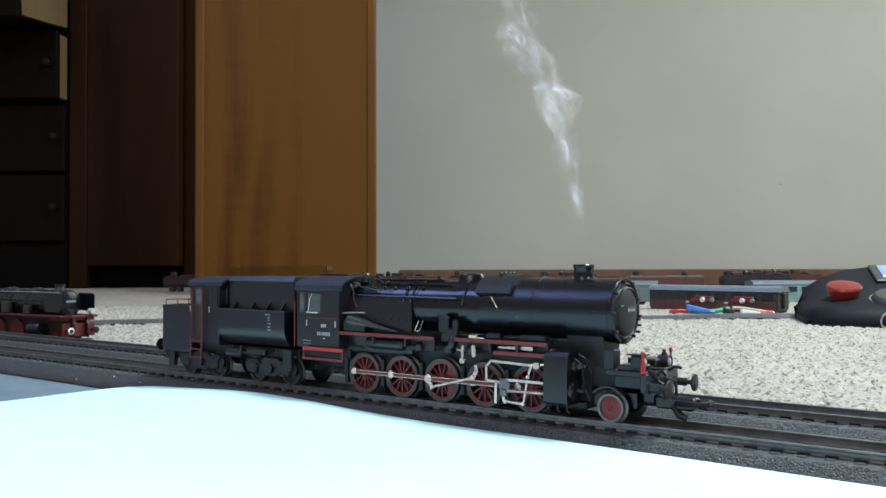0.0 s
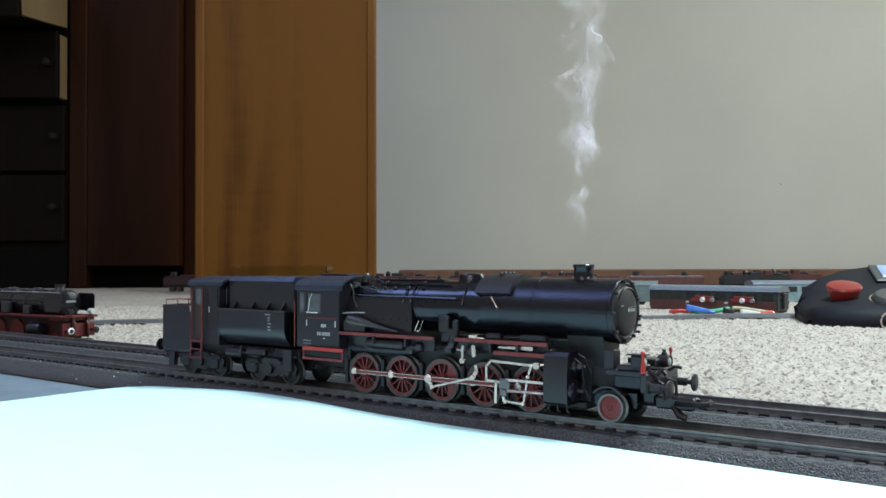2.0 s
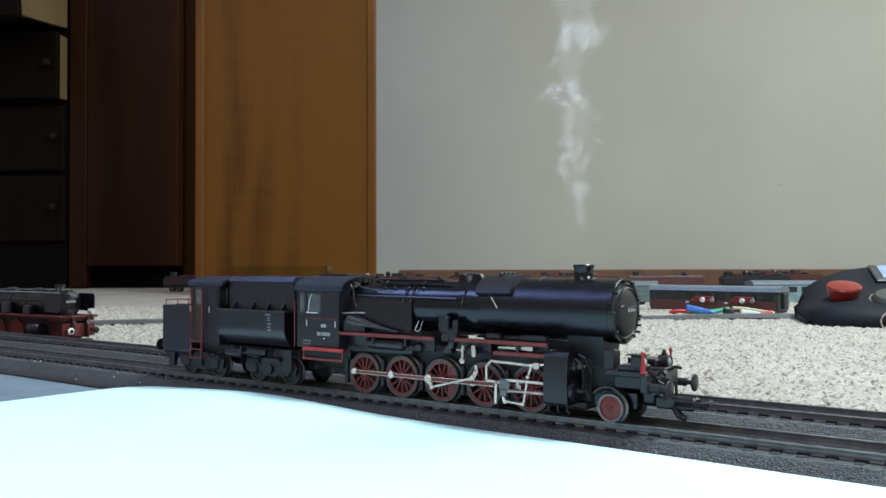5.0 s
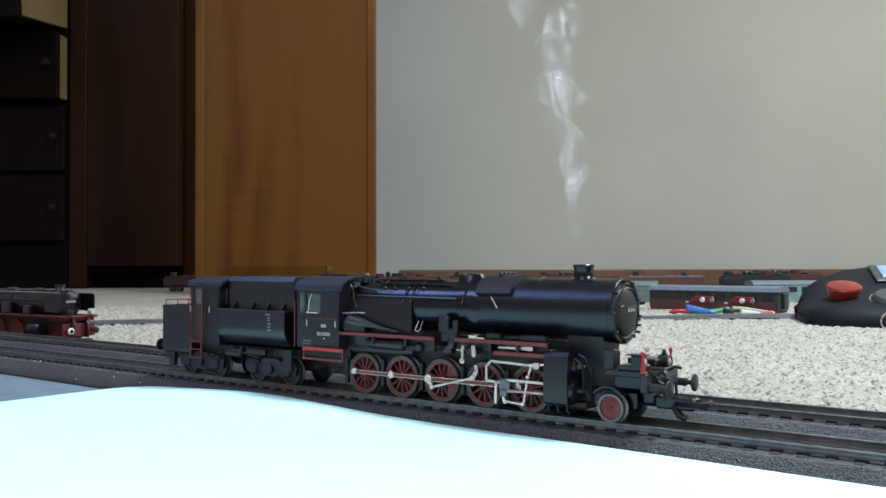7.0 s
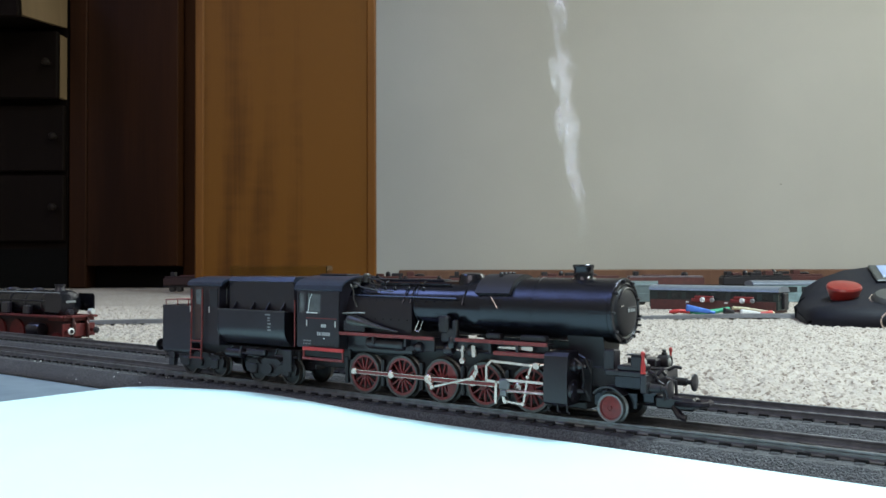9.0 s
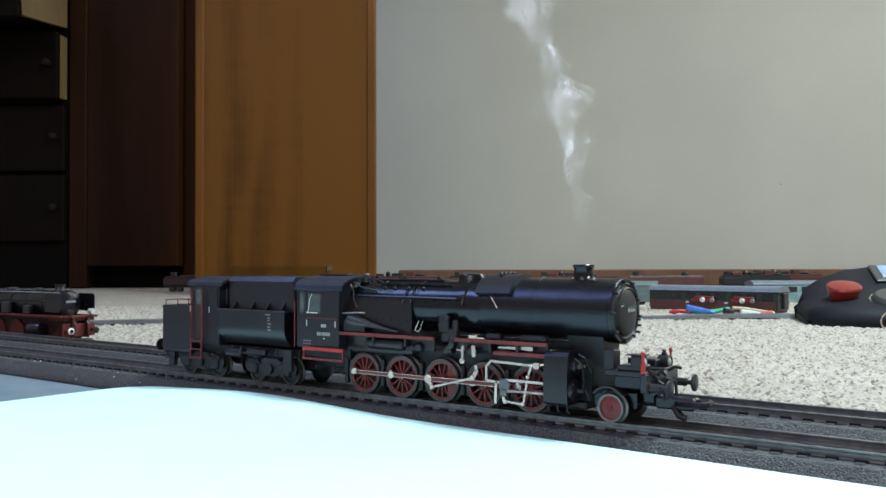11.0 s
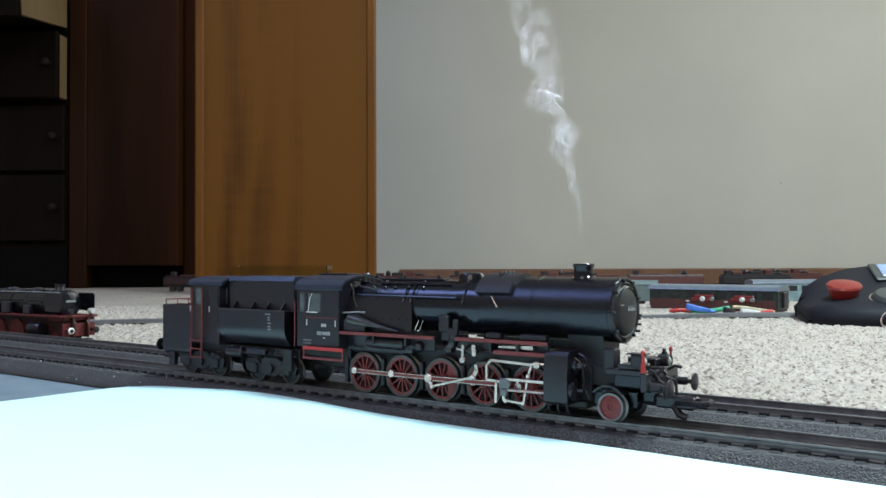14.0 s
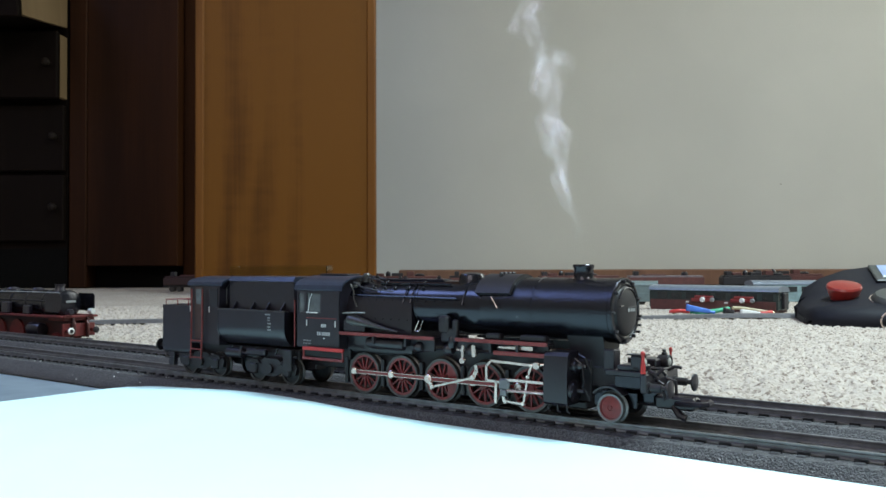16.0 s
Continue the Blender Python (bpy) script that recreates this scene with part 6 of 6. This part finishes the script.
def smoke_material(name, strength):
    m = bpy.data.materials.new(name)
    m.use_nodes = True
    N, L = m.node_tree.nodes, m.node_tree.links
    N.remove(N["Principled BSDF"])
    out = N["Material Output"]

    def math_node(op, a, b=None, clamp=False):
        n = N.new("ShaderNodeMath")
        n.operation, n.use_clamp = op, clamp
        for i, v in enumerate((a, b)):
            if v is None:
                continue
            if isinstance(v, (int, float)):
                n.inputs[i].default_value = v
            else:
                L.new(v, n.inputs[i])
        return n.outputs[0]

    def span(v, a, b, c, d):
        n = N.new("ShaderNodeMapRange")
        n.interpolation_type = "SMOOTHSTEP"
        for i, k in enumerate((a, b, c, d)):
            n.inputs[i + 1].default_value = k
        L.new(v, n.inputs[0])
        return n.outputs[0]

    co = N.new("ShaderNodeTexCoord")
    uv = N.new("ShaderNodeSeparateXYZ")
    L.new(co.outputs["UV"], uv.inputs[0])
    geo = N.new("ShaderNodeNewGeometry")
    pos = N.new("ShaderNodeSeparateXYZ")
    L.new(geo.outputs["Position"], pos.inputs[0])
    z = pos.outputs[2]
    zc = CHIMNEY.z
    # across the sheet: narrow when young, wide once it has risen; the rolled edges hold more smoke than the middle
    side = math_node("ABSOLUTE", math_node("SUBTRACT", math_node("MULTIPLY", uv.outputs[0], 2.0), 1.0))
    side = math_node("DIVIDE", side, span(z, zc + 0.008, zc + 0.064, 0.26, 1.0))
    # the outline: a tail that widens into a round head
    over = math_node("DIVIDE", math_node("SUBTRACT", uv.outputs[1], 0.62), 0.38)
    over = math_node("MAXIMUM", over, 0.0)
    dome = math_node("SQRT", math_node("SUBTRACT", 1.001, math_node("MULTIPLY", over, over), True))
    outline = math_node("MULTIPLY", span(uv.outputs[1], 0.0, 0.66, 0.30, 1.0), dome)
    side = math_node("DIVIDE", side, math_node("MAXIMUM", outline, 0.02))
    across = span(side, 0.30, 1.0, 1.0, 0.0)
    across = math_node("MULTIPLY", across, span(side, 0.10, 0.60, 0.62, 1.0))
    along = math_node("MULTIPLY", span(uv.outputs[1], 0.0, 0.5, 0.0, 1.0), span(uv.outputs[1], 0.78, 1.0, 1.0, 0.0))
    mp = N.new("ShaderNodeMapping")
    mp.inputs["Scale"].default_value = (1, 1, 0.5)
    L.new(co.outputs["Object"], mp.inputs[0])
    oi = N.new("ShaderNodeObjectInfo")
    sh = N.new("ShaderNodeVectorMath")
    sh.operation = "ADD"
    L.new(mp.outputs[0], sh.inputs[0])
    cx = N.new("ShaderNodeCombineXYZ")
    L.new(math_node("MULTIPLY", oi.outputs["Random"], 0.7), cx.inputs[0])
    L.new(cx.outputs[0], sh.inputs[1])
    lumps = []
    for size, detail, bend in ((115, 1.5, 1.4), (330, 2, 0.8)):
        ns = N.new("ShaderNodeTexNoise")
        ns.inputs["Scale"].default_value, ns.inputs["Detail"].default_value, ns.inputs["Distortion"].default_value = size, detail, bend
        L.new(sh.outputs[0], ns.inputs[0])
        lumps.append(ns.outputs["Fac"])
    dens = math_node("MULTIPLY", math_node("MULTIPLY", across, along), span(lumps[0], 0.34, 0.66, 0.14, 1.0))
    dens = math_node("MULTIPLY", dens, span(lumps[1], 0.30, 0.62, 0.55, 1.0))
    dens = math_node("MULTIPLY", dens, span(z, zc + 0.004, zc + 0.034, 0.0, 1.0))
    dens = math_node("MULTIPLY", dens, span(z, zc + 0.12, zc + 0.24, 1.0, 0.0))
    at = N.new("ShaderNodeAttribute")
    at.attribute_name = "amount"
    dens = math_node("MULTIPLY", dens, at.outputs["Fac"])
    dens = math_node("MULTIPLY", dens, strength, True)
    d = N.new("ShaderNodeAddShader")
    for k, kind in enumerate(("ShaderNodeBsdfDiffuse", "ShaderNodeBsdfTranslucent")):
        n = N.new(kind)
        n.inputs["Color"].default_value = (0.66, 0.61, 0.66, 1)
        L.new(n.outputs[0], d.inputs[k])
    tr = N.new("ShaderNodeBsdfTransparent")
    mix = N.new("ShaderNodeMixShader")
    L.new(dens, mix.inputs[0])
    L.new(tr.outputs[0], mix.inputs[1])
    L.new(d.outputs[0], mix.inputs[2])
    L.new(mix.outputs[0], out.inputs["Surface"])
    return m


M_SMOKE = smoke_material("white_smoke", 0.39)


def wisp_mesh(seed, length, width, curl, head, density):
    """One curled sheet with a rounded head over a narrow tail, and a smaller sheet rolled inside it."""
    rnd = random.Random(seed)
    me = bpy.data.meshes.new("wisp")
    verts, faces, uvs = [], [], []
    ph, ph2, amp = rnd.uniform(0, 6.28), rnd.uniform(0, 6.28), rnd.uniform(0.05, 0.13) * width
    lop = rnd.uniform(-0.25, 0.25)
    for k, (wf, lf, off, lift) in enumerate(((1.0, 1.0, 0.0, 0.0), (0.5, 0.5, 1.0, 0.16))[:2 if head > 0.5 else 1]):
        nu, nv = 8, 18
        base = len(verts)
        for j in range(nv + 1):
            v = j / nv
            zz = ((v - 0.5) * lf + lift) * length
            wv = width * wf * (1.15 + 0.12 * math.sin(7 * v + ph))
            cx = amp * math.sin(6.5 * v + ph) + 0.4 * amp * math.sin(15 * v + ph2)
            cy = amp * math.cos(6.0 * v + ph2)
            tw = off + 0.9 * math.sin(4 * v + ph)
            for i in range(nu + 1):
                u = i / nu
                a = (u - 0.5) * curl
                x, y = wv * math.sin(a) / curl * 1.3, wv * (1 - math.cos(a)) / curl * 1.3
                c, s = math.cos(tw * 0.5), math.sin(tw * 0.5)
                d = 0.06 * width * noise.noise(Vector((u * 3 + seed, v * 5, k)))
                sag = lop * (u - 0.5) * width - 0.22 * head * (2 * u - 1) ** 2 * width * v
                verts.append((cx + c * x - s * y + d, cy + s * x + c * y - d, zz + d + sag))
                uvs.append((u, v))
        for j in range(nv):
            for i in range(nu):
                p = base + j * (nu + 1) + i
                faces.append((p, p + 1, p + nu + 2, p + nu + 1))
    me.from_pydata(verts, [], faces)
    layer = me.uv_layers.new(name="sheet")
    for loop in me.loops:
        layer.data[loop.index].uv = uvs[loop.vertex_index]
    me.attributes.new("amount", "FLOAT", "POINT").data.foreach_set("value", [density] * len(verts))
    me.polygons.foreach_set("use_smooth", np.ones(len(me.polygons), bool))
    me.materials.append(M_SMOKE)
    return me


PLUME = thing("smoke_plume", Matrix.Translation(CHIMNEY), "thin white smoke rising from the locomotive's chimney", "smoke")
# how far the plume leans to the side, in millimetres, as the draught shifts: 39 mm over the chimney, and 78 mm over it
LOW = [(-1, -6), (0, -5), (0.2, -7), (0.6, -6.5), (0.8, -5.5), (1.0, -3.5), (1.2, -1), (1.5, -1), (2.0, -1), (3.0, -1), (3.7, -1.5), (4.0, -3), (4.2, 0), (5.2, -3), (6.3, -6.5),
       (6.7, -6), (7.0, -5), (7.7, -5.5), (8.0, -4), (8.4, -4.5), (9.0, -4), (10.2, -4.5), (11.3, -3.5), (11.9, -1.5), (12.5, -4), (13.0, -6), (13.5, -8), (13.7, -6), (14.0, -5.5),
       (14.4, -2), (14.8, -4), (15.2, -2.5), (15.5, -3), (15.8, -8), (16.0, -9), (17, -8)]
HIGH = [(-1, -18), (0, -19.5), (0.3, -22.5), (0.5, -25), (0.7, -20), (1.0, -17), (1.15, -6), (1.3, -5), (1.5, 1.5), (2.0, 3.5), (2.5, 2.5), (3.0, 8), (3.4, 6), (3.8, 8.5),
        (4.0, 4), (4.2, 9), (5.0, -4), (6.3, -22), (6.5, -23), (6.9, -18), (7.0, -8), (7.2, -10), (7.4, -7), (7.6, -11), (8.0, -6), (8.2, 0.5), (9.0, -7.5), (10.0, -12),
        (11.3, -15), (11.7, -4), (11.9, -7.5), (12.4, -9.5), (12.7, -8), (13.0, -12), (13.5, -13), (13.7, -18), (14.2, -16.5), (14.5, -8), (15.0, -7.5),
        (15.2, -10), (15.4, -5.5), (15.6, -11), (16.0, -16), (17, -17)]
# its width 78 mm up, in millimetres, and how much smoke the chimney gives
WIDE = [(-1, 15), (0.6, 14), (0.9, 18), (1.2, 25), (1.5, 27), (1.8, 22), (2.2, 17), (2.6, 17), (3.2, 14), (4.2, 17), (6.3, 19), (6.8, 24), (7.1, 15), (7.5, 13), (7.9, 17), (8.2, 11), (9.0, 9),
        (11.3, 18), (12.0, 14), (12.6, 11), (13.2, 13), (14.2, 15), (14.6, 9), (15.2, 9), (15.4, 13), (16.0, 14), (17, 14)]
GIVES = [(-1.3, 1.25), (0.6, 1.05), (1.6, 1.1), (2.2, 0.7), (3.38, 0.7), (3.43, 0.2), (3.5, 0.6), (6.2, 0.9), (6.34, 0.9), (6.38, 0.15), (6.48, 1.0), (7.2, 0.85), (12.5, 0.9), (12.58, 0.3), (12.66, 0.9),
         (13.6, 0.9), (14.72, 0.85), (14.79, 0.1), (14.93, 0.1), (15.0, 0.9), (17, 0.9)]
RISE = [(0.0, -90), (0.18, -14), (0.3, 8), (0.45, 23), (0.6, 39), (0.78, 58), (0.96, 78), (1.12, 96), (1.5, 140), (2.0, 205), (2.8, 320), (6.5, 2620)]


def at_time(table, t):
    return float(np.interp(t, [a for a, b in table], [b for a, b in table]))


WISPS = []


def make_wisps():
    """Round-headed puffs five times a second, with thin drawn-out strands between them."""
    rnd = random.Random(11)
    t, k = -1.3, 0
    while t < 15.95:
        puff = k % 2 == 0
        wide = at_time(WIDE, t + 0.96) * 0.001
        gives = at_time(GIVES, t)
        if puff:
            me = wisp_mesh(k, rnd.uniform(0.022, 0.030), wide * rnd.uniform(0.85, 1.15), rnd.uniform(1.0, 2.2), rnd.uniform(0.6, 1.0), gives * rnd.uniform(0.8, 1.25))
        else:
            me = wisp_mesh(k, rnd.uniform(0.030, 0.040), wide * rnd.uniform(0.4, 0.65), rnd.uniform(0.8, 1.6), 0.25, gives * rnd.uniform(0.45, 0.95))
        ob = new("wisp", me)
        ob.parent = PLUME
        WISPS.append((ob, t, rnd.uniform(-0.10, 0.10) * wide * 1000, rnd.uniform(-1.5, 1.5), rnd.uniform(-30, 30), rnd.uniform(-25, 25)))
        t += rnd.uniform(0.075, 0.105)
        k += 1


make_wisps()


# ---- what moves ----
def motions():
    for ob, t0, dx, dy, spin, turn in WISPS:
        rows = []
        low, high = at_time(LOW, t0 + 0.6), at_time(HIGH, t0 + 0.96)
        for tau, h in RISE:
            t = t0 + tau
            up = max(h, 0) / 39.0
            bent = high - 2 * low
            x = low * up + 0.5 * bent * up * (up - 1) if up < 2 else high + 0.6 * (low + 1.5 * bent) * (up - 2)
            slope = math.degrees(math.atan((low + bent * (min(up, 2.0) - 0.5)) / 39.0)) if h > 0 else 0
            m = pose((x + dx * min(up, 2.8) * 0.5) * 0.001, dy * up * 0.0005, h * 0.001, 0, slope * 0.8, spin + turn * tau)
            if not rows and t > 0:
                rows.append((0.0, m))
            rows.append((t, m))
        if rows[-1][0] < 16.0:
            rows.append((16.0, rows[-1][1]))
        walk(ob, rows)


motions()
